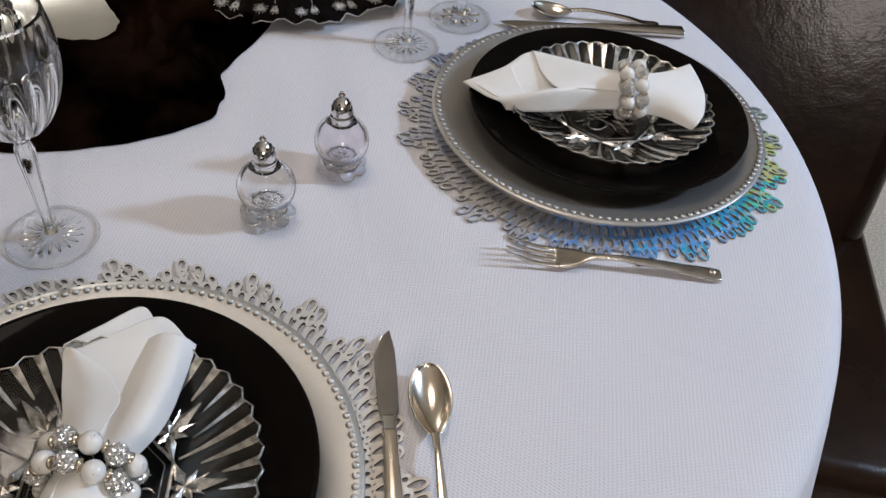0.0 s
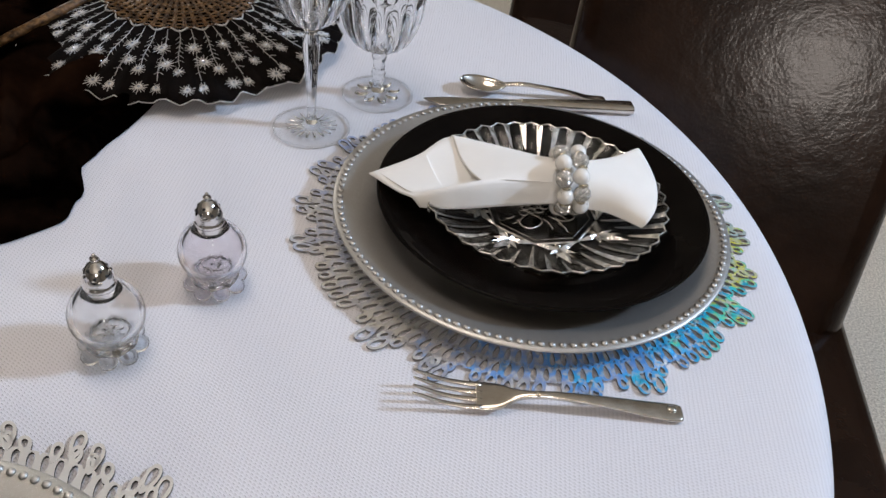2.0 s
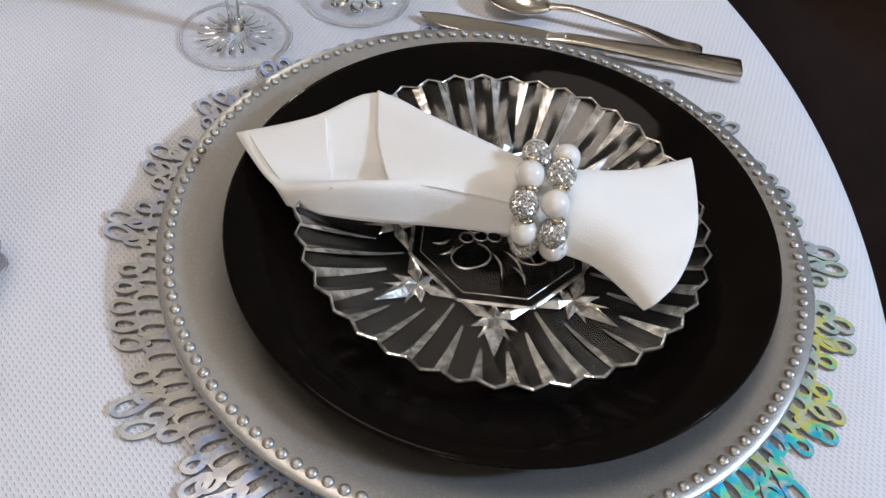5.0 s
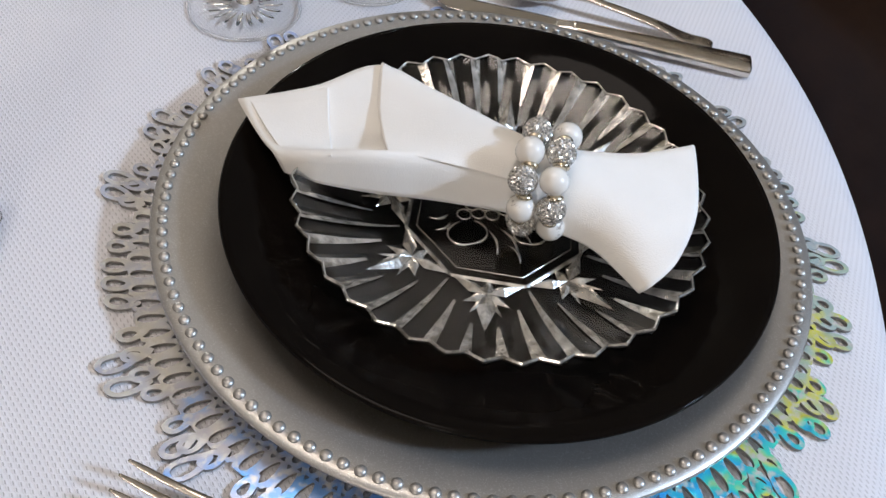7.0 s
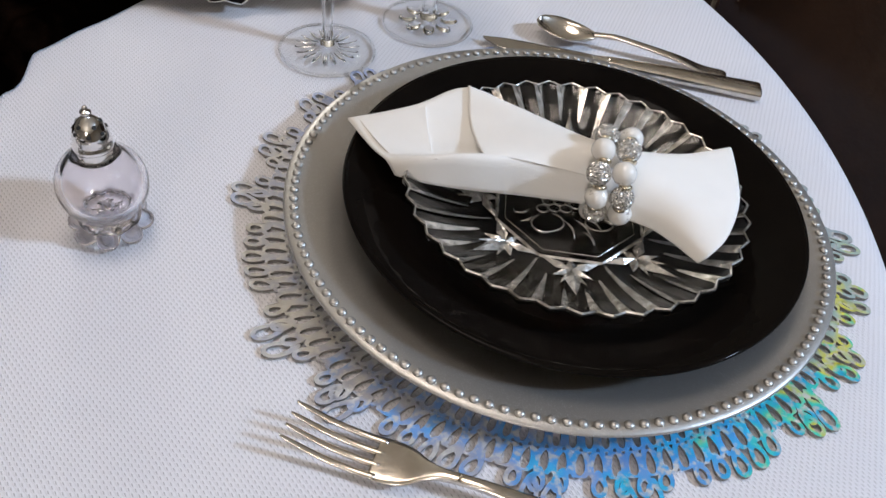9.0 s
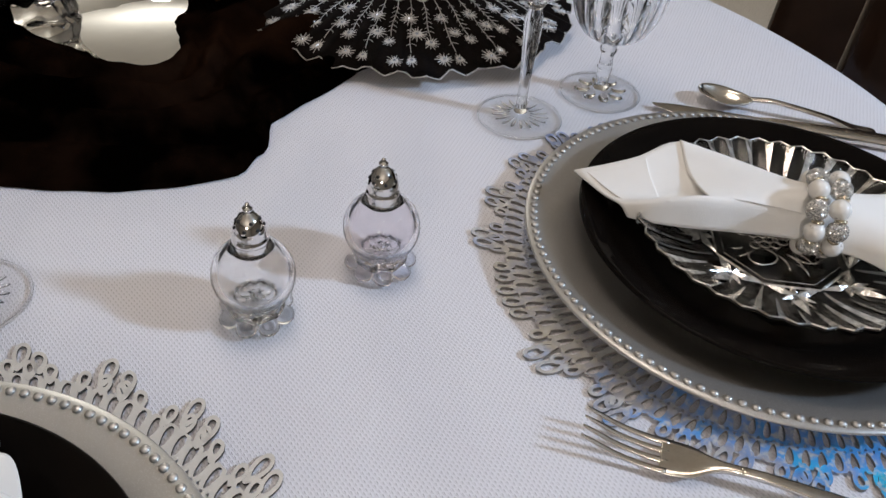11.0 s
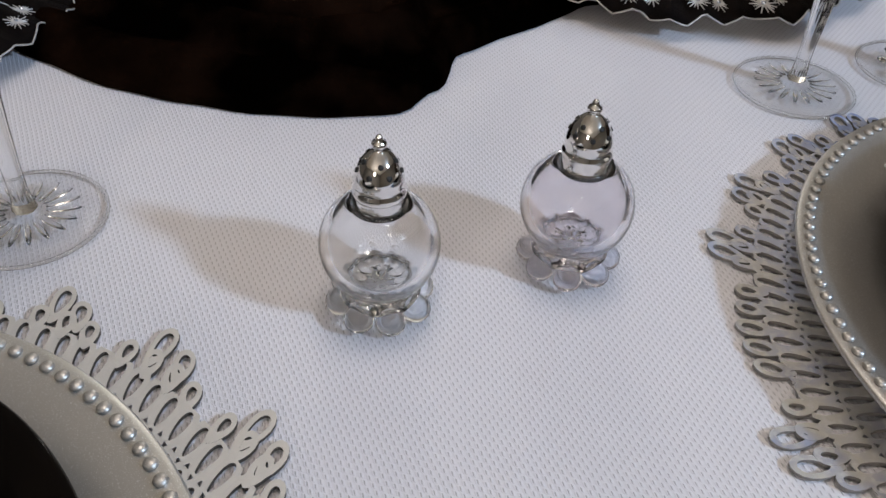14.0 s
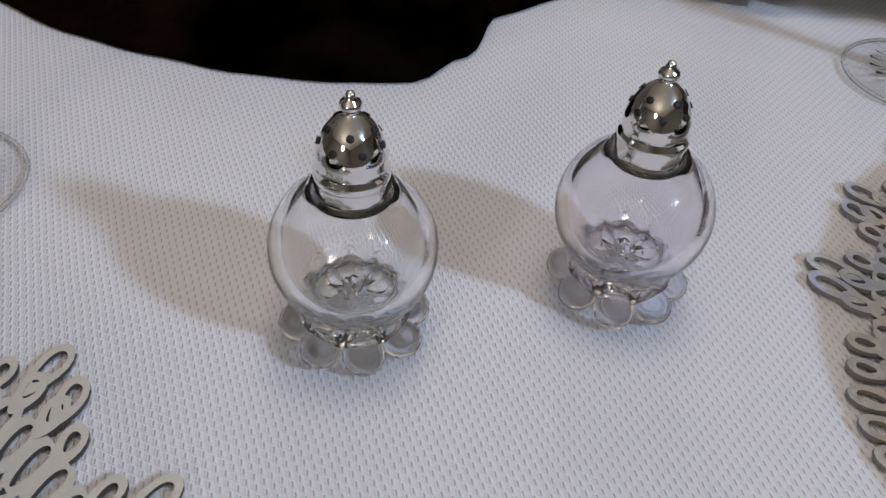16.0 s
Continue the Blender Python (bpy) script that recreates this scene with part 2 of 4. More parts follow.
M_RHINE = simple("rhinestone", (0.92, 0.91, 0.88), 0.22, 0.75, (0.40, 0.39, 0.37), 700)
M_SPACER = simple("pale_gold", (0.70, 0.62, 0.48), 0.2, 1.0)
M_LEATHER = leather()
M_SATIN = velvet()
M_CARPET = carpet()
M_FANCLOTH = simple("black_organza", (0.0025, 0.0018, 0.0016), 0.85, 0.0, (0.006, 0.004, 0.0035), 80, 0.0006, 900, Specular_IOR_Level=0.07)
M_THREAD = simple("silver_thread", (0.44, 0.43, 0.42), 0.45, 0.25, (0.58, 0.57, 0.56), 300)
M_SEQUIN = simple("sequin", (0.72, 0.75, 0.82), 0.18, 0.7, (0.55, 0.66, 0.85), 150)
M_GILT = gilt_lattice()
M_MIRROR = simple("mirror_silver", (0.9, 0.9, 0.88), 0.02, 1.0)
# tone of the unseen walls, kept low so that glossy things reflect dark
M_WALL = simple("taupe_wall_paint", (0.20, 0.18, 0.155), 0.8, 0.0, (0.18, 0.165, 0.14), 3, 0.0006, 120)
M_CEIL = simple("white_ceiling_paint", (0.80, 0.78, 0.73), 0.9, 0.0, (0.76, 0.74, 0.69), 4, 0.001, 90)
M_WOOD = simple("dark_wood", (0.03, 0.016, 0.010), 0.4, 0.0, (0.05, 0.028, 0.016), 30)
M_TRIM = simple("white_trim_paint", (0.78, 0.77, 0.74), 0.5, 0.0, (0.74, 0.73, 0.70), 12)

# ---- shape helpers ----


def part(name, bm, mat, parent=None, label="", smooth=True):
    me = bpy.data.meshes.new(name)
    bmesh.ops.recalc_face_normals(bm, faces=bm.faces)
    bm.to_mesh(me)
    bm.free()
    return share(name, me, mat, parent, label, smooth)


def share(name, me, mat=None, parent=None, label="", smooth=True, at=None):
    if mat and not me.materials:
        me.materials.append(mat)
        if smooth:
            me.polygons.foreach_set("use_smooth", [True] * len(me.polygons))
    ob = new(name, me)
    if at is not None:
        ob.matrix_basis = at
    ob.parent = parent
    if label:
        ob["label"] = label
    return ob


def mesh_of(name, bm, mat, smooth=True):
    me = bpy.data.meshes.new(name)
    bmesh.ops.recalc_face_normals(bm, faces=bm.faces)
    bm.to_mesh(me)
    bm.free()
    me.materials.append(mat)
    if smooth:
        me.polygons.foreach_set("use_smooth", [True] * len(me.polygons))
    return me


def thing(name, m, label, category, group=""):
    ob = new(name)
    ob.empty_display_size = 0.02
    ob.matrix_basis = m
    return tagged(ob, label, category, group)


def sharp(ob, degrees=35):
    ob.data.set_sharp_from_angle(angle=radians(degrees))
    return ob


def surf(rows, loop_u=False, loop_v=False, bm=None):
    """A sheet of quads through rows of points."""
    bm = bm or bmesh.new()
    vs = [[bm.verts.new(p) for p in row] for row in rows]
    nu, nv = len(vs), len(vs[0])
    for i in range(nu if loop_u else nu - 1):
        for j in range(nv if loop_v else nv - 1):
            a, b, c, d = vs[i][j], vs[(i + 1) % nu][j], vs[(i + 1) % nu][(j + 1) % nv], vs[i][(j + 1) % nv]
            bm.faces.new((a, b, c, d))
    return bm, vs


def lathe(profile, n=48, shape=None, bm=None, caps=True):
    """Turns (r, z) points; shape(angle, k) scales the radius of point k."""
    rows = []
    for k, (r, z) in enumerate(profile):
        rows.append([((r * (shape(2 * math.pi * i / n, k) if shape else 1)) * math.cos(2 * math.pi * i / n),
                      (r * (shape(2 * math.pi * i / n, k) if shape else 1)) * math.sin(2 * math.pi * i / n), z) for i in range(n)])
    bm, vs = surf(rows, False, True, bm)
    if caps:
        for ring in (vs[0], vs[-1]):
            bm.faces.new(ring)
    return bm


def ball(r, u=12, v=8, scale=(1, 1, 1), centre=(0, 0, 0), bm=None):
    bm = bm or bmesh.new()
    bmesh.ops.create_uvsphere(bm, u_segments=u, v_segments=v, radius=r, matrix=Matrix.Translation(centre) @ Matrix.Diagonal((*scale, 1)))
    return bm


def box(size, centre=(0, 0, 0), bevel=0.0, seg=2):
    bm = bmesh.new()
    bmesh.ops.create_cube(bm, size=1, matrix=Matrix.Translation(centre) @ Matrix.Diagonal((*size, 1)))
    if bevel:
        bmesh.ops.bevel(bm, geom=bm.edges[:], offset=bevel, segments=seg, profile=0.5, affect="EDGES")
    return bm


def catmull(p, t):
    """The point at t, from 0 to 1, of a smooth line through the points p."""
    n = len(p) - 1
    x = min(max(t, 0), 1) * n
    i = min(int(x), n - 1)
    f = x - i
    a, b, c, d = (Vector(p[max(0, min(n, k))]) for k in (i - 1, i, i + 1, i + 2))
    return 0.5 * (2 * b + (c - a) * f + (2 * a - 5 * b + 4 * c - d) * f * f + (3 * b - a - 3 * c + d) * f ** 3)


def loft(sections, nu=24, nv=24):
    rows = []
    for i in range(nu + 1):
        line = [catmull([s[k] for s in sections], i / nu) for k in range(len(sections[0]))]
        rows.append([catmull(line, j / nv) for j in range(nv + 1)])
    return surf(rows)[0]


def tube(points, r, n=6, closed=False, bm=None):
    """A round cord through points."""
    rows = []
    pts = [Vector(p) for p in points]
    for i, p in enumerate(pts):
        a = pts[i - 1] if (i or closed) else p
        b = pts[(i + 1) % len(pts)] if (i + 1 < len(pts) or closed) else p
        t = (b - a).normalized()
        s = t.cross(Vector((0, 0, 1)))
        s = s.normalized() if s.length > 1e-4 else Vector((1, 0, 0))
        w = s.cross(t)
        rr = r[i] if isinstance(r, (list, tuple)) else r
        rows.append([p + rr * (math.cos(2 * math.pi * k / n) * s + math.sin(2 * math.pi * k / n) * w) for k in range(n)])
    bm, vs = surf(rows, closed, True, bm)
    if not closed:
        bm.faces.new(vs[0])
        bm.faces.new(vs[-1])
    return bm


def bar(stations, n=12, power=0.6, bm=None):
    """A flat bar along x: stations of (x, y, z, half width, half thickness)."""
    rows = []
    for x, y, z, w, t in stations:
        ring = []
        for k in range(n):
            a = 2 * math.pi * k / n
            c, s = math.cos(a), math.sin(a)
            ring.append((x, y + w * math.copysign(abs(c) ** power, c), z + t * math.copysign(abs(s) ** power, s)))
        rows.append(ring)
    bm, vs = surf(rows, False, True, bm)
    bm.faces.new(vs[0])
    bm.faces.new(vs[-1])
    return bm


def smooth_bar(stations, steps=24, **kw):
    out = []
    for i in range(steps + 1):
        a = catmull([s[:3] for s in stations], i / steps)
        b = catmull([(s[3], s[4], 0) for s in stations], i / steps)
        out.append((a.x, a.y, a.z, max(b.x, 0.0003), max(b.y, 0.0003)))
    return bar(out, **kw)


def thicken(ob, t, offset=0.0):
    k = ob.modifiers.new("thickness", "SOLIDIFY")
    k.thickness, k.offset = t, offset
    return ob


def heading(a, b, z=CLOTH):
    """A pose at a, with x pointing from a to b."""
    return pose(a[0], a[1], z, 0, 0, math.degrees(math.atan2(b[1] - a[1], b[0] - a[0])))


def tri(x):
    return abs((x % 1) * 2 - 1)


# ---- the room ----
X0, X1, Y0, Y1, TOP = -2.9, 3.0, -2.6, 6.4, 2.42


def structure(name, bm, mat, label, category, smooth=False):
    return tagged(part(name, bm, mat, None, "", smooth), label, category, "", "structure")


structure("floor", box((X1 - X0 + 0.3, Y1 - Y0 + 0.3, 0.1), ((X0 + X1) / 2, (Y0 + Y1) / 2, -0.05)), M_CARPET, "beige cut pile carpet under the dining table", "floor")
structure("ceiling", box((X1 - X0 + 0.3, Y1 - Y0 + 0.3, 0.1), ((X0 + X1) / 2, (Y0 + Y1) / 2, TOP + 0.05)), M_CEIL, "plain white painted ceiling of the room", "ceiling")
# unseen walls, added to close the room and darken what is reflected
for nm, sz, ce in (("wall_east", (0.12, Y1 - Y0, TOP), (X1 + 0.06, (Y0 + Y1) / 2, TOP / 2)), ("wall_west", (0.12, Y1 - Y0, TOP), (X0 - 0.06, (Y0 + Y1) / 2, TOP / 2)),
                   ("wall_north", (X1 - X0 + 0.24, 0.12, TOP), ((X0 + X1) / 2, Y1 + 0.06, TOP / 2)), ("wall_south", (X1 - X0 + 0.24, 0.12, TOP), ((X0 + X1) / 2, Y0 - 0.06, TOP / 2))):
    structure(nm, box(sz, ce), M_WALL, "plain taupe wall, out of view, added to close the room", "wall")
for nm, sz, ce in (("baseboard", (X1 - X0, 0.014, 0.09), ((X0 + X1) / 2, Y1 - 0.007, 0.045)), ("baseboard", (0.014, Y1 - Y0 - 0.03, 0.09), (X1 - 0.007, (Y0 + Y1) / 2, 0.045))):
    structure(nm, box(sz, ce, 0.004), M_TRIM, "white painted baseboard along the wall", "baseboard")

# ---- table and cloth ----
table = thing("dining_table", pose(*TABLE_C, 0), "round dark wooden dining table under a white cloth", "table")
part("tabletop", lathe([(0.02, 0.722), (0.585, 0.722), (0.60, 0.730), (0.60, 0.742), (0.592, 0.748), (0.02, 0.748)], 96), M_WOOD, table)
part("pedestal", lathe([(0.09, 0.08), (0.075, 0.2), (0.05, 0.35), (0.07, 0.5), (0.06, 0.6), (0.16, 0.72)], 32), M_WOOD, table)
for k in range(4):
    a = math.pi / 2 * k + 0.78
    leg = tube([(0.05 * math.cos(a), 0.05 * math.sin(a), 0.16), (0.2 * math.cos(a), 0.2 * math.sin(a), 0.10), (0.36 * math.cos(a), 0.36 * math.sin(a), 0.035)], [0.04, 0.034, 0.034], 10)
    part("leg", leg, M_WOOD, table)


def tablecloth():
    rows, n = [], 288
    prof = [(0.0, 0), (0.03, 0)] + [(0.06 + 0.0163 * q, 0) for q in range(31)] + [(0.567, 0), (0.585, -0.0003), (0.600, -0.0018), (0.609, -0.006), (0.614, -0.014), (0.6165, -0.03), (0.619, -0.06),
            (0.622, -0.10), (0.626, -0.15), (0.630, -0.20), (0.634, -0.26)]
    for k, (r, dz) in enumerate(prof[1:]):
        r *= 1.018
        row = []
        for i in range(n):
            a = 2 * math.pi * i / n
            fold = max(0.0, -dz - 0.015) / 0.245
            rr = r + 0.028 * fold * (math.sin(13 * a + 0.6) + 0.5 * math.sin(29 * a))
            ripple = 0.0
            if 0.05 < r < 0.6:
                ripple = 0.0011 * noise.noise((r * math.cos(a) * 11, r * math.sin(a) * 11, 2.0)) * min(1.0, max(0.15, r * math.sin(a) * 6))
            row.append((rr * math.cos(a), rr * math.sin(a), dz + ripple))
        rows.append(row)
    bm, vs = surf(rows, False, True)
    bm.faces.new(vs[0])
    return bm


cloth = part("tablecloth", tablecloth(), M_CLOTH)
cloth.matrix_basis = pose(*TABLE_C, TABLE_Z)
tagged(cloth, "white woven damask tablecloth spread over the round table", "tablecloth")

# ---- leather chairs ----


def chair(m, label):
    c = thing("dining_chair", m, label, "chair", "leather dining chairs")
    part("seat", box((0.43, 0.48, 0.12), (0, -0.02, 0.41), 0.03, 4), M_LEATHER, c)
    b = box((0.425, 0.085, 0.62), (0, 0, 0), 0.03, 4)
    bmesh.ops.inset_individual(b, faces=[f for f in b.faces if f.calc_area() > 0.05], thickness=0.006)
    bmesh.ops.transform(b, matrix=pose(0.004, 0.305, 0.71, -21, 0, -8.5), verts=b.verts)
    part("backrest", b, M_LEATHER, c)
    part("apron", box((0.41, 0.43, 0.05), (0, 0, 0.335), 0.006), M_LEATHER, c)
    for x in (-0.18, 0.18):
        for y in (-0.19, 0.20):
            lg = bmesh.new()
            bmesh.ops.create_cone(lg, cap_ends=True, segments=4, radius1=0.024, radius2=0.032, depth=0.32, matrix=Matrix.Translation((x, y, 0.16)) @ Matrix.Rotation(radians(45), 4, "Z"))
            part("leg", lg, M_WOOD, c, "", False)
    return c


chair(pose(0.466, 0.905, 0, 0, 0, -3.5), "dark brown leather dining chair pushed under the table")
chair(pose(0.445, 1.66, 0, 0, 0, 0), "dark brown leather dining chair standing behind another chair")

# ---- place settings ----


def drop_line(length, width, y0, n, lean=0.0):
    """A drop outline, narrow at its foot, along +y; lean shifts it sideways as it rises."""
    pts = []
    for k in range(n):
        a = 2 * math.pi * k / n
        y = 0.5 - 0.5 * math.cos(a)
        pts.append((math.sin(a) * (0.52 + 0.48 * y) * width / 2 * 1.10 + lean * (y0 + y * length), y0 + y * length))
    return pts


def lace_loop(length, width, thick, lean, stroke=0.0026, n=18):
    """An outer loop of the mat: a flat ring shaped like a drop."""
    o = drop_line(length, width, -0.004, n, lean)
    i = drop_line(length - 2 * stroke - 0.003, width - 2 * stroke, stroke - 0.001, n, lean)
    bm = surf([[(x, y, 0) for x, y in o], [(x, y, thick) for x, y in o], [(x, y, thick) for x, y in i], [(x, y, 0) for x, y in i]], False, True)[0]
    return cut_faces(bm)


def lace_cell(r0, r1, half, thick, lean, hole=(0.80, 0.62), n=20):
    """A cell of the cut sheet between two radii, with a drop-shaped hole; its middle lies on +y."""
    def bend(u, v):
        r = r0 + (r1 - r0) * v
        a = u * half + lean * (r - r0) / r
        return (r * math.sin(a), r * math.cos(a))
    edge = []
    for k in range(n):
        a = 2 * math.pi * k / n
        c, q = math.sin(a), -math.cos(a)
        m = max(abs(c), abs(q))
        edge.append(bend(c / m, 0.5 + 0.5 * q / m))
    hl = []
    for k in range(n):
        a = 2 * math.pi * k / n
        y = 0.5 - 0.5 * math.cos(a)
        hl.append(bend(math.sin(a) * (0.55 + 0.45 * y) * hole[1], 0.5 + (y - 0.5) * hole[0]))
    bm = surf([[(x, y, thick) for x, y in edge], [(x, y, thick) for x, y in hl], [(x, y, 0) for x, y in hl]], False, True)[0]
    return cut_faces(bm)


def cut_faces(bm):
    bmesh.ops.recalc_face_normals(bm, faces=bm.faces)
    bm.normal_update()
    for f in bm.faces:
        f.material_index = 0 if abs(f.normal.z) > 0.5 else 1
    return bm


def lace_mat(centre, mat, label, turn, seed, lean, grow=1.0):
    """A cut sheet: two rows of drop-shaped holes, then clusters of two or four long loops."""
    rng = random.Random(seed)
    k = math.tan(radians(lean))
    side = M_SIDE if mat is M_FOIL else M_SIDE_PALE
    thick = 0.0019
    m = thing("lace_placemat", pose(*centre, CLOTH + 0.0004, 0, 0, turn), label, "placemat", "lace placemats")
    part("base_sheet", lathe([(0.03, 0.0), (0.1500 * grow, 0.0), (0.1502 * grow, thick), (0.03, thick)], 120), mat, m)
    n = 120
    half = math.pi / n

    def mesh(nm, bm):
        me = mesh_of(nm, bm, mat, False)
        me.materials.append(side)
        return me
    # the inner row of holes, partly under the charger's rim
    inner = bmesh.new()
    one = mesh("inner", lace_cell(0.1500 * grow, 0.1665 * grow, half, thick, k * 0.5))
    for q in range(n):
        c = one.copy()
        c.transform(Matrix.Rotation(2 * half * q, 4, "Z"))
        inner.from_mesh(c)
        bpy.data.meshes.remove(c)
    lattice = share("inner_lattice", mesh("inner_lattice", inner), None, m, "", False)
    tagged(lattice, kind="stuff")
    drift = math.degrees(k * 0.5 * 0.0165 / 0.1665)
    cell = mesh("cell", lace_cell(0.1665 * grow, 0.1815 * grow, half, thick, k * 0.7, (0.84, 0.66)))
    for q in range(n):
        share("lace_cell", cell, None, m, "", False, pose(0, 0, 0, 0, 0, 3.0 * q + 1.5 - drift))
    short, middle, tall = (mesh("loop", lace_loop(l, w, thick - 0.0002 * j, k * 0.7)) for j, (l, w) in enumerate(((0.0145, 0.0098), (0.0170, 0.0108), (0.0205, 0.0120))))

    def put(me, r, d, fan, lift):
        share("loop", me, None, m, "", False, pose(-r * grow * math.sin(radians(d)), r * grow * math.cos(radians(d)), lift, 0, 0, d + fan + rng.uniform(-3, 3)))
    # scallops of unlike width: a bed of short loops, on most of them a pair of tall ones
    a = 0.0
    widths = (4, 3, 5, 3, 4, 4, 3, 5, 4, 3, 5, 3, 4, 5, 3, 4, 4, 3, 5, 4, 3, 4)
    pitch = 360 / (sum(widths) + 0.55 * len(widths))
    for q, size in enumerate(widths):
        for j in range(size):
            f = j - (size - 1) / 2
            swell = 0.0022 * (1 - (2 * f / size) ** 2) + rng.uniform(-0.0006, 0.0006)
            put(middle if size == 5 and j > 1 else short, 0.1795 + swell, a + pitch * j, -5 * f, 0.0001 * (j % 2))
        if size < 5:
            mid = a + pitch * (size - 1) / 2
            for f in ((-0.62, 0.60) if size == 4 else (-0.45, 0.55)):
                put(tall if rng.random() < 0.6 else middle, 0.1865 + rng.uniform(-0.001, 0.001), mid + pitch * f + 0.6, -12 * f, 0.0003)
        a += pitch * (size + 0.55)
    return m


def charger(centre, mat, label):
    c = thing("charger_plate", pose(*centre, CLOTH + 0.0028), label, "charger plate", "charger plates")
    prof = [(0.02, 0.0), (0.108, 0.0), (0.116, 0.002), (0.130, 0.009), (0.150, 0.0145), (0.1655, 0.0165), (0.1665, 0.0180), (0.1655, 0.0192), (0.1600, 0.0188), (0.1560, 0.0180), (0.1530, 0.0176),
            (0.140, 0.0145), (0.128, 0.0105), (0.118, 0.0058), (0.110, 0.0034), (0.02, 0.0030)]
    part("dish", lathe(prof, 144), mat, c)
    bead = mesh_of("bead", ball(0.0027, 10, 6, (1, 1.0, 0.55)), mat)
    n = 132
    for k in range(n):
        a = 2 * math.pi * k / n
        share("bead", bead, None, c, "", True, pose(0.1603 * math.cos(a), 0.1603 * math.sin(a), 0.0195, 0, 0, math.degrees(a)))
    return c


def dinner_plate(centre, label):
    prof = [(0.01, 0.0035), (0.072, 0.0035), (0.074, 0.0), (0.079, 0.0), (0.083, 0.004), (0.105, 0.012), (0.125, 0.0215), (0.1365, 0.0285), (0.1378, 0.0302), (0.1368, 0.0314), (0.134, 0.0308),
            (0.120, 0.0245), (0.104, 0.0165), (0.094, 0.0110), (0.086, 0.0088), (0.07, 0.0082), (0.01, 0.0080)]
    p = part("dinner_plate", lathe(prof, 160), M_BLACK)
    p.matrix_basis = pose(*centre, CLOTH + 0.0062)
    return tagged(p, label, "plate", "black dinner plates")


FLUTES = 40


def dish(r):
    """Height of the crystal plate's upper face."""
    return 0.0064 + 0.0205 * max(0.0, (r - 0.045) / 0.0555) ** 1.5


def kite(angle, length, wide, origin=0.0530, rise=0.0016, shoulder=0.28):
    """One cut ray of a star: four metallic glint facets meeting on a ridge. x runs outwards from the plate's middle."""
    c, q = math.cos(angle), math.sin(angle)

    def put(u, v, up):
        x, y = origin + u * c - v * q, u * q + v * c
        return (x, y, dish(math.hypot(x, y)) + up)
    bm = bmesh.new()
    foot, tip = bm.verts.new(put(0, 0, 0.0010)), bm.verts.new(put(length, 0, 0.0003))
    ridge = bm.verts.new(put(shoulder * length, 0, rise))
    a, b = bm.verts.new(put(shoulder * length, wide, 0.0003)), bm.verts.new(put(shoulder * length, -wide, 0.0003))
    for f in ((foot, ridge, a), (foot, b, ridge), (a, ridge, tip), (ridge, b, tip)):
        bm.faces.new(f)
    return bm


def flute_glint(r0, r1, w0, w1, roll):
    """The glint on one flute's steep side: a metallic strip that widens towards the rim."""
    rows = []
    for i in range(9):
        f = i / 8
        r = r0 + (r1 - r0) * f
        w = w0 + (w1 - w0) * f
        rows.append([(r, u * w, dish(r) + 0.0007 + roll * u * w) for u in (-1, 0, 1)])
    return surf(rows)[0]


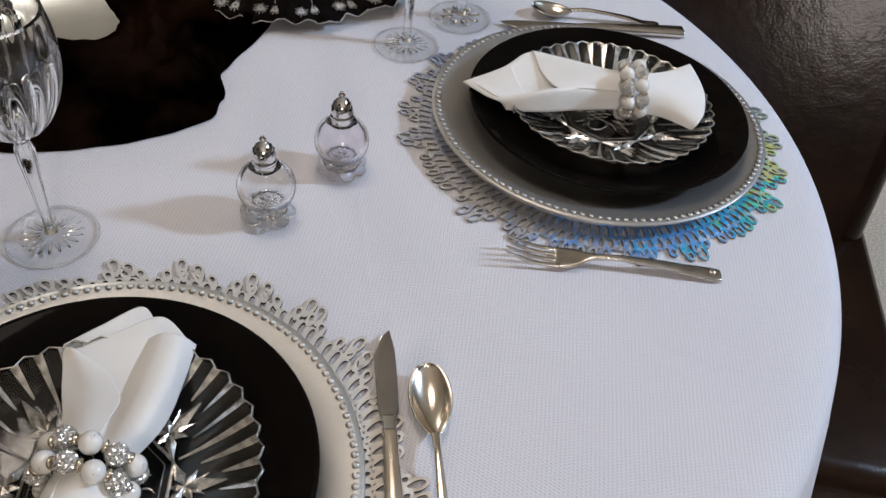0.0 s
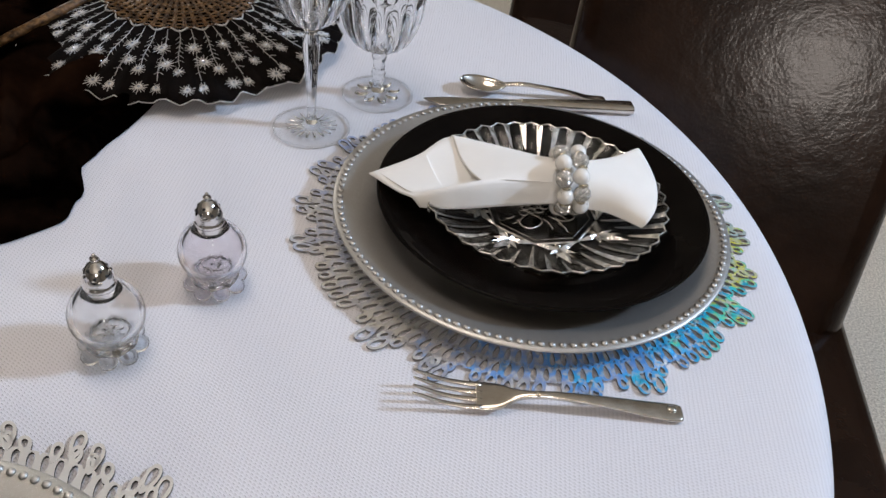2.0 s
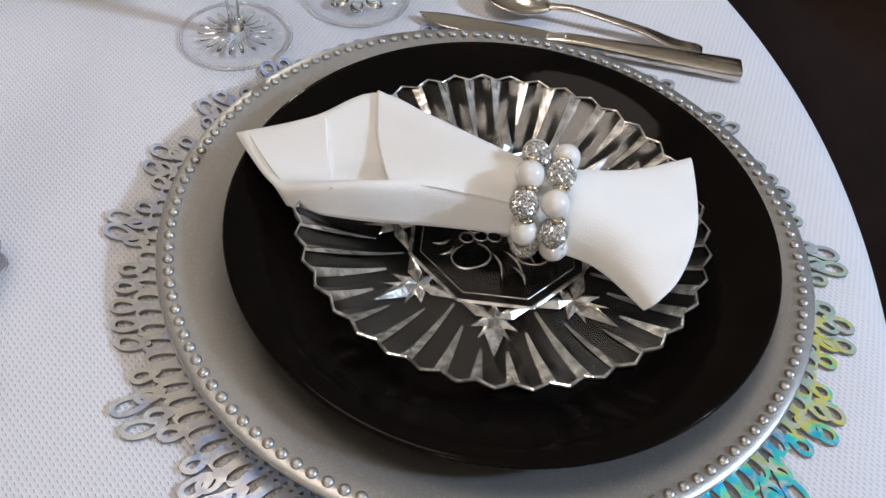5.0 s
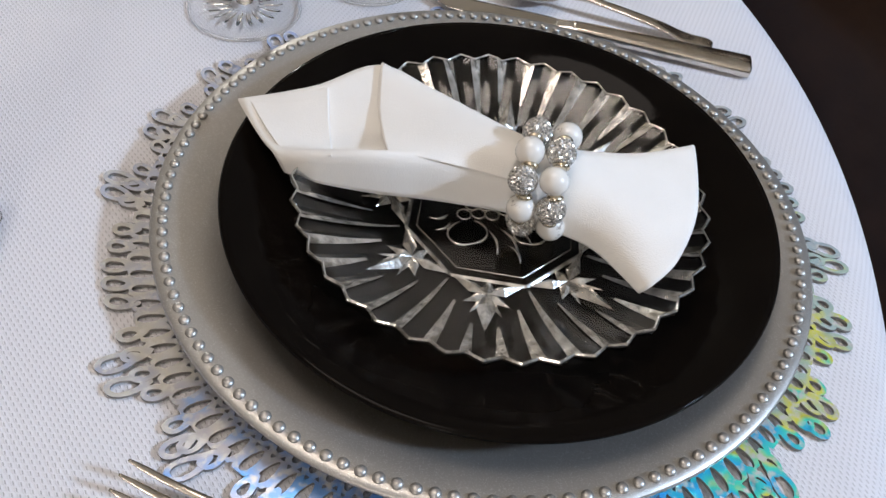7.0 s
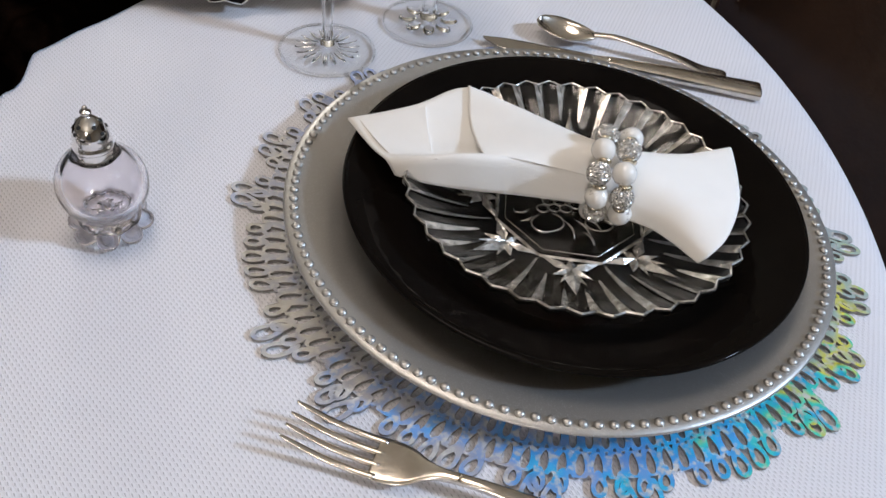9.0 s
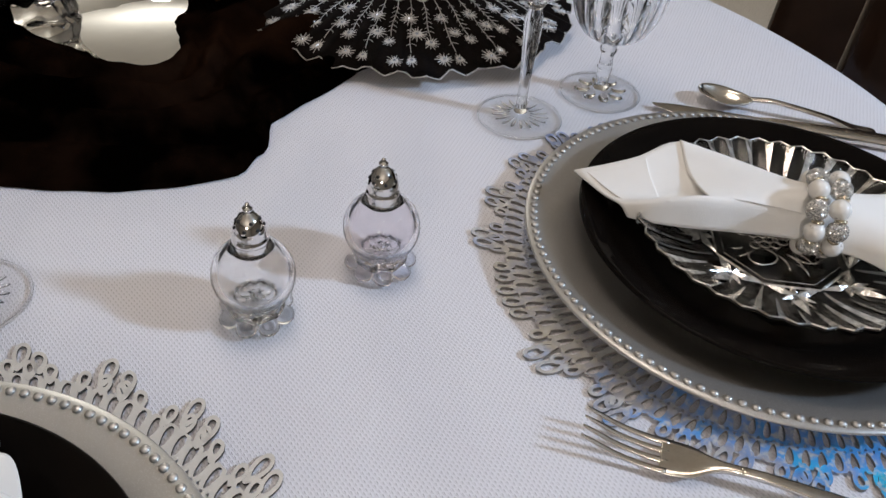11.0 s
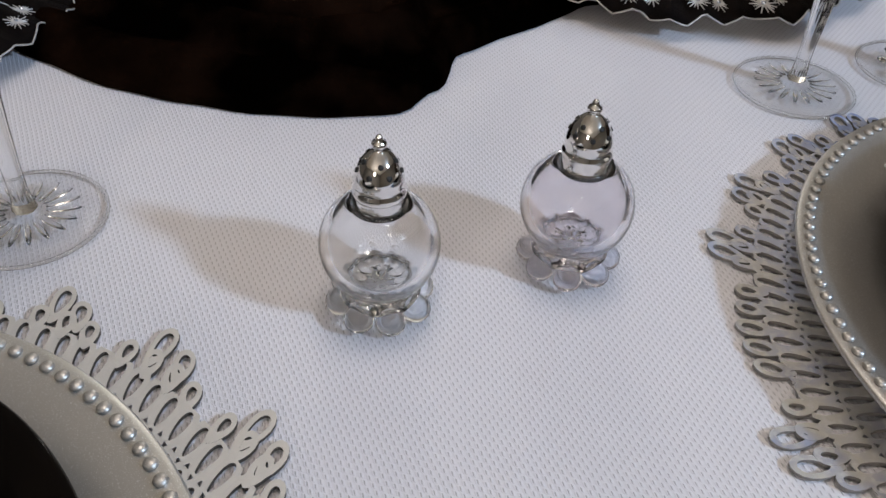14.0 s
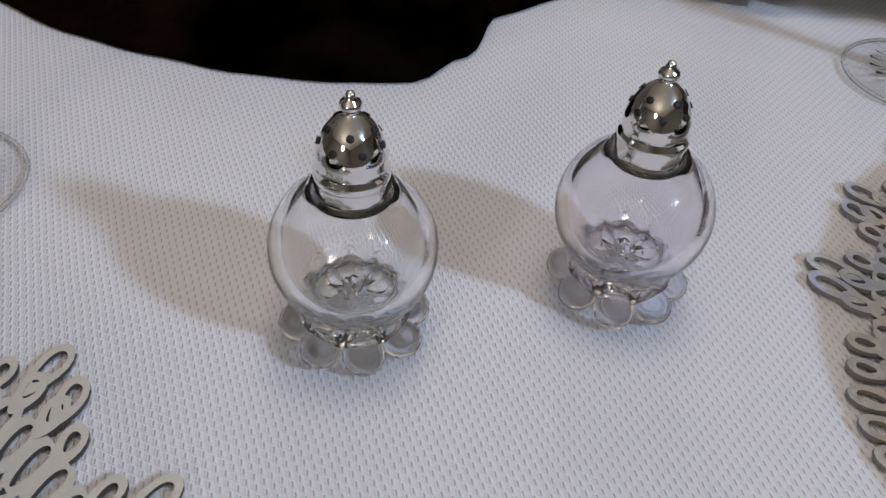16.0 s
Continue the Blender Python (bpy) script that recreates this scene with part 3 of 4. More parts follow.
def crystal_plate(centre, label, turn, twin=None):
    if twin:
        p = copy_thing(twin, pose(*centre, CLOTH + 0.0062 + 0.0108, 0, 0, turn))
        return tagged(p, label)
    n, rings = 320, [0.004 + 0.0024 * k for k in range(41)]
    top, bottom = [], []
    for r in rings:
        rt, rb = [], []
        for i in range(n):
            a = 2 * math.pi * i / n
            w = min(1.0, max(0.0, (r - 0.056) / 0.02))
            flute = tri(a * FLUTES / (2 * math.pi))
            rim = 1 + 0.034 * (flute - 0.5) * min(1.0, max(0.0, (r - 0.085) / 0.012))
            x, y = r * math.cos(a) * rim, r * math.sin(a) * rim
            rt.append((x, y, dish(r) + 0.0006 * flute * w))
            rb.append((x, y, dish(r) - 0.0026 - 0.0012 * flute * w))
        top.append(rt)
        bottom.append(rb)
    bm, vs = surf(top + bottom[::-1], False, True)
    bm.faces.new(vs[0])
    bm.faces.new(vs[-1])
    p = part("crystal_plate", bm, M_CRYSTAL, None, "", False)
    p.matrix_basis = pose(*centre, CLOTH + 0.0062 + 0.0108, 0, 0, turn)
    # bright metallic line along the scalloped rim, for its glint
    rows = []
    for i in range(FLUTES * 8):
        a = 2 * math.pi * i / (FLUTES * 8)
        f = tri(a * FLUTES / (2 * math.pi))
        row = []
        for dr, dz in ((-0.0007, 0.0004), (0.0000, 0.0009), (0.0007, 0.0002), (0.0004, -0.0014)):
            r = (0.0998 + dr) * (1 + 0.034 * (f - 0.5))
            row.append((r * math.cos(a), r * math.sin(a), dish(0.0998) + dz + 0.0008 * f))
        rows.append(row)
    part("rim_edge", surf(rows, True, False)[0], M_GLINT, p, "", False)
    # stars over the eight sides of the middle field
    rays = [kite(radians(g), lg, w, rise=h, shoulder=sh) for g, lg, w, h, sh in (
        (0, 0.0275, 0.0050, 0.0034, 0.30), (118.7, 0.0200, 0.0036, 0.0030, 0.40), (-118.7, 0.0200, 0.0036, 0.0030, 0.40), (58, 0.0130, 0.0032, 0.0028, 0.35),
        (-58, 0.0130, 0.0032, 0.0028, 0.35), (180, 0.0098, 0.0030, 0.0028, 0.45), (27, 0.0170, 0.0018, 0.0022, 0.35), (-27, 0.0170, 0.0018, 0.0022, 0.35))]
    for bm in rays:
        ray = mesh_of("cut_ray", bm, M_GLINT, False)
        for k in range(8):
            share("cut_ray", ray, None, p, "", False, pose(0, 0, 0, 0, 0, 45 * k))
    # the raised line round the middle field, and an engraved one inside it, both as metallic glints
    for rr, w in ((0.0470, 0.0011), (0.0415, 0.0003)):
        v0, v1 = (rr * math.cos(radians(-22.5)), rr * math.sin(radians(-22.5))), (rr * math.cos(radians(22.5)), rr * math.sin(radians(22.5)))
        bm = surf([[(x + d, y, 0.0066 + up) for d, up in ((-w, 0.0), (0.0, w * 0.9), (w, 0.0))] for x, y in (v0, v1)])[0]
        me = mesh_of("field_edge", bm, M_GLINT, False)
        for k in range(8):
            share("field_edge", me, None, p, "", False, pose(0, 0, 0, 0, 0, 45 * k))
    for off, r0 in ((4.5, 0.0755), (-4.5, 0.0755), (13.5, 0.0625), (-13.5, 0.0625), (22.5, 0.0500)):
        me = mesh_of("flute_glint", flute_glint(r0, 0.0985, 0.0006, 0.0028, 0.30 if off > 0 else -0.24), M_GLINT, False)
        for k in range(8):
            share("flute_glint", me, None, p, "", False, pose(0, 0, 0, 0, 0, 45 * k + off))
    # fruit engraved in the middle, drawn as bright metallic lines for its glints
    z = 0.0068
    grape = mesh_of("grape", tube([(0.0036 * math.cos(q * 0.6283), 0.0034 * math.sin(q * 0.6283), z) for q in range(10)], 0.00055, 4, True), M_GLINT)
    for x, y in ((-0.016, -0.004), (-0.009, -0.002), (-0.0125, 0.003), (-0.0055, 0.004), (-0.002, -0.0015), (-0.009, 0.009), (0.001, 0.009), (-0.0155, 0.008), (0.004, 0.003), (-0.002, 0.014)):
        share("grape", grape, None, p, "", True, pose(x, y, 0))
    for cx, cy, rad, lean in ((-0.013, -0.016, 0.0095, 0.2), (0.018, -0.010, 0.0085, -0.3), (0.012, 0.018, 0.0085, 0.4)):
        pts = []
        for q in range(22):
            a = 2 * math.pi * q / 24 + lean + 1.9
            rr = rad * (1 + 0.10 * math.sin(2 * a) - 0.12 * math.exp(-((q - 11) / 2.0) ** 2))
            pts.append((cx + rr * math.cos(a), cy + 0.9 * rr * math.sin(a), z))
        part("fruit_outline", tube(pts, [0.0004 + 0.0005 * abs(math.sin(q * 0.55)) for q in range(22)], 4), M_GLINT, p)
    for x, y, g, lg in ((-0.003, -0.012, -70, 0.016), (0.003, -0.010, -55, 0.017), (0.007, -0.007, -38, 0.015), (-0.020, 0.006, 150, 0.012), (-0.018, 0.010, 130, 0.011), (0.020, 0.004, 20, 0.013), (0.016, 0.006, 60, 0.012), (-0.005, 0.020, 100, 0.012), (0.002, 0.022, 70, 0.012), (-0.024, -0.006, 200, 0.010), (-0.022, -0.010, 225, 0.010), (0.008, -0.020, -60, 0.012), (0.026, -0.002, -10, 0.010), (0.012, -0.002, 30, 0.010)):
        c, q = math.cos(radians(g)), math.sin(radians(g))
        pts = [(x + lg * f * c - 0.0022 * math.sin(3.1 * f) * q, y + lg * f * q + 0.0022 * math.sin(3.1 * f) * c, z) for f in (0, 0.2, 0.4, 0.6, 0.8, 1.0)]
        part("leaf_vein", tube(pts, [0.0003, 0.0008, 0.0010, 0.0009, 0.0006, 0.0002], 4), M_GLINT, p)
    return tagged(p, label, "plate", "crystal salad plates")


def bead_ring(m, label, ry, rz, strands):
    ring = thing("napkin_ring", m, label, "napkin ring", "beaded napkin rings")
    pearl_me = mesh_of("pearl", ball(0.0069, 16, 10), M_PEARL)
    bm = bmesh.new()
    bmesh.ops.create_icosphere(bm, subdivisions=3, radius=0.0067)
    bmesh.ops.poke(bm, faces=bm.faces, offset=0.00055)
    rhine_me = mesh_of("rhinestone_bead", bm, M_RHINE, False)
    spacer_me = mesh_of("spacer", lathe([(0.0012, -0.0016), (0.0034, -0.0012), (0.0042, 0), (0.0034, 0.0012), (0.0012, 0.0016)], 12), M_SPACER)
    kinds = (("pearl", pearl_me, 0.0), ("rhinestone_bead", rhine_me, 0.0), ("spacer", spacer_me, 0.0))
    for s, (x0, shift) in enumerate(strands):
        n = 10
        for k in range(n):
            a = 2 * math.pi * (k + shift) / n
            nm, me, _ = kinds[(k + s) % 2]
            share(nm, me, None, ring, "", nm == "pearl", Matrix.Translation((x0 + 0.002 * math.sin(a * 2), ry * math.cos(a), rz * math.sin(a))) @ Euler((k * 1.3, k * 0.7, k)).to_matrix().to_4x4())
            a += math.pi / n
            share("spacer", spacer_me, None, ring, "", True, Matrix.Translation((x0, ry * math.cos(a), rz * math.sin(a))) @ Matrix.Rotation(a, 4, "X"))
    return ring


def napkin(name, m, sheets, label):
    top = thing(name, m, label, "napkin", "white cloth napkins")
    for nm, secs in sheets:
        thicken(part(nm, loft(secs, 28, 30), M_NAPKIN, top), 0.0012)
    return top


def fan_out(a, b, bow=0.25, level=False):
    """Sections from a gathered line a to an open line b, that widen late."""
    out = []
    for f in (0, 0.12, 0.3, 0.55, 0.8, 1.0):
        g = f ** (1 + bow * 2)
        sec = []
        for p, q in zip(a, b):
            sec.append((p[0] + (q[0] - p[0]) * f, p[1] + (q[1] - p[1]) * (0.35 * f + 0.65 * g), p[2] + (q[2] - p[2]) * (f if level else g)))
        out.append(sec)
    return out


TAIL0 = [(0, -0.012, 0.001), (0, -0.019, 0.014), (0, -0.010, 0.027), (0, 0.004, 0.0295), (0, 0.016, 0.022), (0, 0.019, 0.012), (0, 0.012, 0.002)]
TAIL1 = [(0.060, -0.021, -0.001), (0.066, -0.018, 0.006), (0.068, -0.006, 0.012), (0.071, 0.018, 0.017), (0.073, 0.042, 0.018), (0.071, 0.062, 0.014), (0.062, 0.070, 0.005)]
FLAP0 = [(0, -0.0205, 0.008), (0, -0.019, 0.018), (0, -0.010, 0.0285)]
FLAP1 = [(0.056, -0.031, -0.003), (0.066, -0.026, 0.006), (0.067, -0.010, 0.0145)]

# the folded napkin: layers from the ring up to their open edges
BACK = [[(-0.1030, 0.3540, 0.7950), (-0.0930, 0.3550, 0.8000), (-0.0850, 0.3580, 0.7970), (-0.0800, 0.3600, 0.7940)],
        [(-0.1200, 0.3860, 0.7920), (-0.1070, 0.3890, 0.7970), (-0.0930, 0.3960, 0.7930), (-0.0800, 0.4020, 0.7920)],
        [(-0.1340, 0.4150, 0.7910), (-0.1200, 0.4300, 0.7930), (-0.1010, 0.4450, 0.7910), (-0.0850, 0.4420, 0.7910)],
        [(-0.1410, 0.4320, 0.7910), (-0.1240, 0.4520, 0.7910), (-0.1050, 0.4750, 0.7890), (-0.0900, 0.4630, 0.7890)]]
MIDDLE = [[(-0.0940, 0.3530, 0.8020), (-0.0830, 0.3540, 0.8040), (-0.0750, 0.3560, 0.8000), (-0.0700, 0.3560, 0.7970)],
          [(-0.1080, 0.3930, 0.7970), (-0.0950, 0.3990, 0.7980), (-0.0810, 0.4010, 0.7990), (-0.0690, 0.4000, 0.7960)],
          [(-0.1220, 0.4140, 0.7960), (-0.1070, 0.4280, 0.7960), (-0.0880, 0.4380, 0.7970), (-0.0660, 0.4270, 0.7950)],
          [(-0.1300, 0.4270, 0.7940), (-0.1100, 0.4460, 0.7940), (-0.0860, 0.4650, 0.7940), (-0.0610, 0.4480, 0.7940)]]
LAP = [[(-0.1040, 0.3540, 0.7970), (-0.0950, 0.3550, 0.8030), (-0.0850, 0.3560, 0.8050)],
       [(-0.1160, 0.3770, 0.7930), (-0.1000, 0.3750, 0.8010), (-0.0840, 0.3760, 0.8030)],
       [(-0.1260, 0.3970, 0.7920), (-0.1050, 0.3960, 0.8000), (-0.0840, 0.3910, 0.8030)],
       [(-0.1330, 0.4140, 0.7920), (-0.1180, 0.4120, 0.7980), (-0.1010, 0.4100, 0.8000)],
       [(-0.1400, 0.4300, 0.7920), (-0.1330, 0.4270, 0.7960), (-0.1280, 0.4250, 0.7960)]]
LOBE = [[(-0.0830, 0.3540, 0.8030), (-0.0730, 0.3520, 0.8070), (-0.0660, 0.3530, 0.8040), (-0.0620, 0.3550, 0.7970)],
        [(-0.0860, 0.3830, 0.7990), (-0.0710, 0.3790, 0.8090), (-0.0590, 0.3790, 0.8090), (-0.0540, 0.3830, 0.7940)],
        [(-0.0870, 0.4160, 0.7980), (-0.0710, 0.4140, 0.8080), (-0.0580, 0.4140, 0.8080), (-0.0540, 0.4170, 0.7930)],
        [(-0.0870, 0.4430, 0.7960), (-0.0760, 0.4450, 0.8030), (-0.0640, 0.4450, 0.8030), (-0.0560, 0.4470, 0.7930)]]

NAP_Z = 0.7895
lace_mat((0.2230, 0.8215), M_RAINBOW, "iridescent silver lace placemat, sheen painted on, under the charger plate", 8, 3, 14, 0.98)
charger((0.2245, 0.822), M_CHARGER, "round silver charger plate with a beaded rim")
dinner_plate((0.2315, 0.8195), "glossy black dinner plate on a silver charger")
first_crystal = crystal_plate((0.2315, 0.8145), "cut crystal salad plate on a black plate", 16)
# the roll: sections from its open end to the ring, each from the front foot over the lip and the trough to the back
ROLL = [[(0.1325, 0.7775, 0.7885), (0.1260, 0.7800, 0.7945), (0.113, 0.7885, 0.7930), (0.099, 0.799, 0.7925), (0.088, 0.808, 0.7920), (0.0895, 0.811, 0.7890)],
        [(0.1500, 0.7785, 0.7890), (0.1485, 0.7815, 0.8050), (0.1420, 0.7935, 0.7960), (0.1330, 0.8080, 0.7990), (0.1245, 0.8235, 0.8050), (0.1260, 0.8290, 0.7900)],
        [(0.1760, 0.7850, 0.7890), (0.1730, 0.7880, 0.8110), (0.1690, 0.8000, 0.8010), (0.1605, 0.8200, 0.8050), (0.1500, 0.8465, 0.8125), (0.1530, 0.8520, 0.7930)],
        [(0.2020, 0.7945, 0.7885), (0.1985, 0.7975, 0.8095), (0.1965, 0.8080, 0.8105), (0.1935, 0.8240, 0.8125), (0.1900, 0.8385, 0.8130), (0.1920, 0.8440, 0.7950)],
        [(0.2330, 0.8030, 0.7890), (0.2285, 0.8055, 0.8060), (0.2290, 0.8130, 0.8150), (0.2310, 0.8240, 0.8165), (0.2330, 0.8330, 0.8100), (0.2360, 0.8360, 0.7960)],
        [(0.2480, 0.8050, 0.7895), (0.2450, 0.8070, 0.8060), (0.2450, 0.8140, 0.8145), (0.2460, 0.8250, 0.8160), (0.2470, 0.8340, 0.8095), (0.2490, 0.8370, 0.7960)]]
TAIL = [[(0.2440, 0.8040, 0.7895), (0.2430, 0.8070, 0.8040), (0.2440, 0.8150, 0.8135), (0.2450, 0.8250, 0.8155), (0.2460, 0.8345, 0.8100), (0.2480, 0.8375, 0.7960)],
        [(0.2590, 0.8035, 0.7890), (0.2580, 0.8060, 0.8010), (0.2590, 0.8150, 0.8115), (0.2590, 0.8270, 0.8145), (0.2590, 0.8380, 0.8105), (0.2600, 0.8410, 0.7970)],
        [(0.2830, 0.8015, 0.7890), (0.2845, 0.8040, 0.7990), (0.2880, 0.8130, 0.8075), (0.2880, 0.8320, 0.8105), (0.2855, 0.8525, 0.8085), (0.2860, 0.8560, 0.7980)],
        [(0.3095, 0.7845, 0.7910), (0.3140, 0.7870, 0.7975), (0.3205, 0.8030, 0.8010), (0.3215, 0.8330, 0.8050), (0.3110, 0.8715, 0.8085), (0.3095, 0.8740, 0.8020)]]


def raised(sections, by, first=0, last=None, along=0.0):
    """The same sheet, a little higher and further along."""
    return [[(x + along, y, z + by) for x, y, z in sec[first:last]] for sec in sections]


OVERLAP = raised([[(0.1790, 0.7930, 0.8085), (0.1690, 0.8080, 0.8055), (0.1590, 0.8240, 0.8070), (0.1500, 0.8465, 0.8125), (0.1530, 0.8520, 0.7930)]] + [sec[1:] for sec in ROLL[3:]], 0.0016)
UNDER = raised([ROLL[0][1:5], ROLL[1][1:5]], 0.0022, 0, None, 0.0075)
napkin("napkin", pose(0, 0, 0), (("roll", ROLL), ("inner_layer", UNDER), ("turned_edge", OVERLAP), ("tail", TAIL)), "white cotton napkin rolled through a beaded ring")
bead_ring(pose(0.2475, 0.8195, 0.8030, 0, 0, 14), "pearl and rhinestone bead ring round a napkin", 0.0225, 0.0225, ((-0.0070, 0.94), (0.0070, 0.80)))

lace_mat(PLATE_L, M_FOIL, "silver grey lace placemat under the charger plate", -4, 5, -26, 1.035)
charger(PLATE_L, M_CHARGER_L, "round silver charger plate with a beaded rim, painted in a lit tone")
dinner_plate((-0.0900, 0.3495), "glossy black dinner plate on the lit-toned charger")
crystal_plate((-0.0860, 0.3445), "cut crystal salad plate on a glossy black plate", 10, first_crystal)
END = pose(-0.079, 0.335, NAP_Z, 0, 0, -90)
TAIL_L = [[tuple(END @ Vector(p)) for p in sec] for sec in fan_out(TAIL0, TAIL1)]
FLAP_L = [[tuple(END @ Vector(p)) for p in sec] for sec in fan_out(FLAP0, FLAP1)]
napkin("napkin", pose(0, 0, 0), (("back_layer", BACK), ("inner_layer", MIDDLE), ("fold", LAP), ("curl", LOBE), ("tail", TAIL_L), ("flap", FLAP_L)), "white cotton napkin with folded top in a beaded ring")
bead_ring(pose(-0.0815, 0.338, NAP_Z + 0.0145, 0, 0, -90), "pearl and rhinestone bead ring round a folded napkin", 0.0265, 0.0215, ((-0.0075, 0.3), (0.0075, 0.8)))

# ---- cutlery ----


def fork(a, b, label):
    L = math.dist(a, b)
    f = thing("fork", heading(a, b), label, "fork", "silver cutlery")
    for y in (-0.0099, -0.0033, 0.0033, 0.0099):
        part("tine", smooth_bar([(0.0, y * 1.0, 0.0150, 0.0006, 0.0006), (0.006, y, 0.0125, 0.0013, 0.0009), (0.02, y, 0.0075, 0.0016, 0.0011), (0.036, y, 0.0050, 0.0017, 0.0012), (0.047, y * 0.97, 0.0050, 0.0021, 0.0012)], 14, n=8), M_STEEL, f)
    part("shoulder", smooth_bar([(0.043, 0, 0.0050, 0.0118, 0.0010), (0.050, 0, 0.0052, 0.0122, 0.0012), (0.060, 0, 0.0062, 0.0105, 0.0014), (0.068, 0, 0.0080, 0.0060, 0.0017), (0.076, 0, 0.0095, 0.0032, 0.0021), (0.086, 0, 0.0105, 0.0027, 0.0021)], 22), M_STEEL, f)
    part("handle", smooth_bar([(0.084, 0, 0.0104, 0.0027, 0.0021), (0.10, 0, 0.0108, 0.0031, 0.0020), (0.13, 0, 0.0085, 0.0046, 0.0017), (0.16, 0, 0.0045, 0.0068, 0.0016), (L - 0.006, 0, 0.0026, 0.0078, 0.0016), (L - 0.001, 0, 0.0024, 0.0064, 0.0015), (L, 0, 0.0024, 0.004, 0.001)], 30), M_STEEL, f)
    part("scroll_end", ball(0.0030, 10, 6, (1.3, 1.1, 0.5), (L - 0.008, 0.002, 0.0042)), M_STEEL, f)
    return f


def spoon(a, b, label, mat, bowl=(0.052, 0.0165), lift=0.012):
    L = math.dist(a, b)
    s = thing("spoon", heading(a, b), label, "spoon", "silver cutlery")
    bl, bw = bowl
    rows = []
    for i in range(21):
        u = i / 20
        w = bw * (math.sin(math.pi * min(1.0, 0.03 + 0.97 * u) ** 0.86) ** 0.62 if 0 < u < 1 else 0.06)
        row = []
        for j in range(13):
            v = j / 6 - 1
            depth = 0.0085 * math.sin(math.pi * (0.04 + 0.92 * u)) ** 0.8
            z = lift * (1 - u) ** 1.5 + 0.0095 * u + 0.0015 - depth * (1 - v * v)
            row.append((u * bl, v * w, max(z, 0.0012)))
        rows.append(row)
    thicken(part("bowl", surf(rows)[0], mat, s), 0.0012)
    part("handle", smooth_bar([(bl - 0.003, 0, 0.0108, 0.0034, 0.0014), (bl + 0.006, 0, 0.0118, 0.0026, 0.0020), (bl + 0.02, 0, 0.0125, 0.0027, 0.0019), (0.6 * L + 0.02, 0, 0.0080, 0.0042, 0.0016), (L - 0.02, 0, 0.0030, 0.0062, 0.0015),
                                   (L - 0.004, 0, 0.0026, 0.0064, 0.0015), (L, 0, 0.0026, 0.0035, 0.001)], 36), mat, s)
    return s


def knife(a, b, label, blade_mat, handle_mat, joint=0.41, wide=0.0095):
    L = math.dist(a, b)
    k = thing("knife", heading(a, b), label, "knife", "silver cutlery")
    j = joint * L
    part("blade", smooth_bar([(0.0, 0.45 * wide, 0.0052, 0.0006, 0.0005), (0.006, 0.18 * wide, 0.0052, 0.45 * wide, 0.0006), (0.020, 0.0, 0.0052, 0.86 * wide, 0.0008), (0.6 * j, 0.0, 0.0052, 0.90 * wide, 0.0009), (0.9 * j, 0.0, 0.0054, 0.82 * wide, 0.0011),
                                 (j, 0, 0.0056, 0.62 * wide, 0.0018)], 26), blade_mat, k)
    part("bolster", smooth_bar([(j - 0.002, 0, 0.0056, 0.60 * wide, 0.0020), (j + 0.006, 0, 0.0057, 0.55 * wide, 0.0030), (j + 0.012, 0, 0.0058, 0.66 * wide, 0.0034)], 10), M_CHROME, k)
    part("handle", smooth_bar([(j + 0.010, 0, 0.0058, 0.60 * wide, 0.0034), (j + 0.03, 0, 0.0058, 0.66 * wide, 0.0040), (0.8 * L, 0, 0.0056, 0.86 * wide, 0.0044), (L - 0.006, 0, 0.0054, 1.0 * wide, 0.0046), (L - 0.001, 0, 0.0054, 0.9 * wide, 0.0036), (L, 0, 0.0054, 0.6 * wide, 0.002)], 30), handle_mat, k)
    return k


fork((0.1475, 0.6195), (0.3330, 0.6325), "worn silver fork lying beside a lace placemat")
knife((0.116, 0.996), (0.332, 1.0355), "silver table knife beside the black plate", M_BLADE, M_STEEL)
spoon((0.149, 1.035), (0.304, 1.0495), "silver teaspoon beside a table knife", M_STEEL, (0.05, 0.0155))
knife((0.062, 0.514), (0.112, 0.292), "silver table knife with a gilded handle", M_BLADE, M_GOLD, 0.345, 0.0088)
spoon((0.0990, 0.485), (0.1385, 0.318), "gilded silver spoon lying beside a knife", M_GOLD, (0.061, 0.0155))

# ---- shakers ----


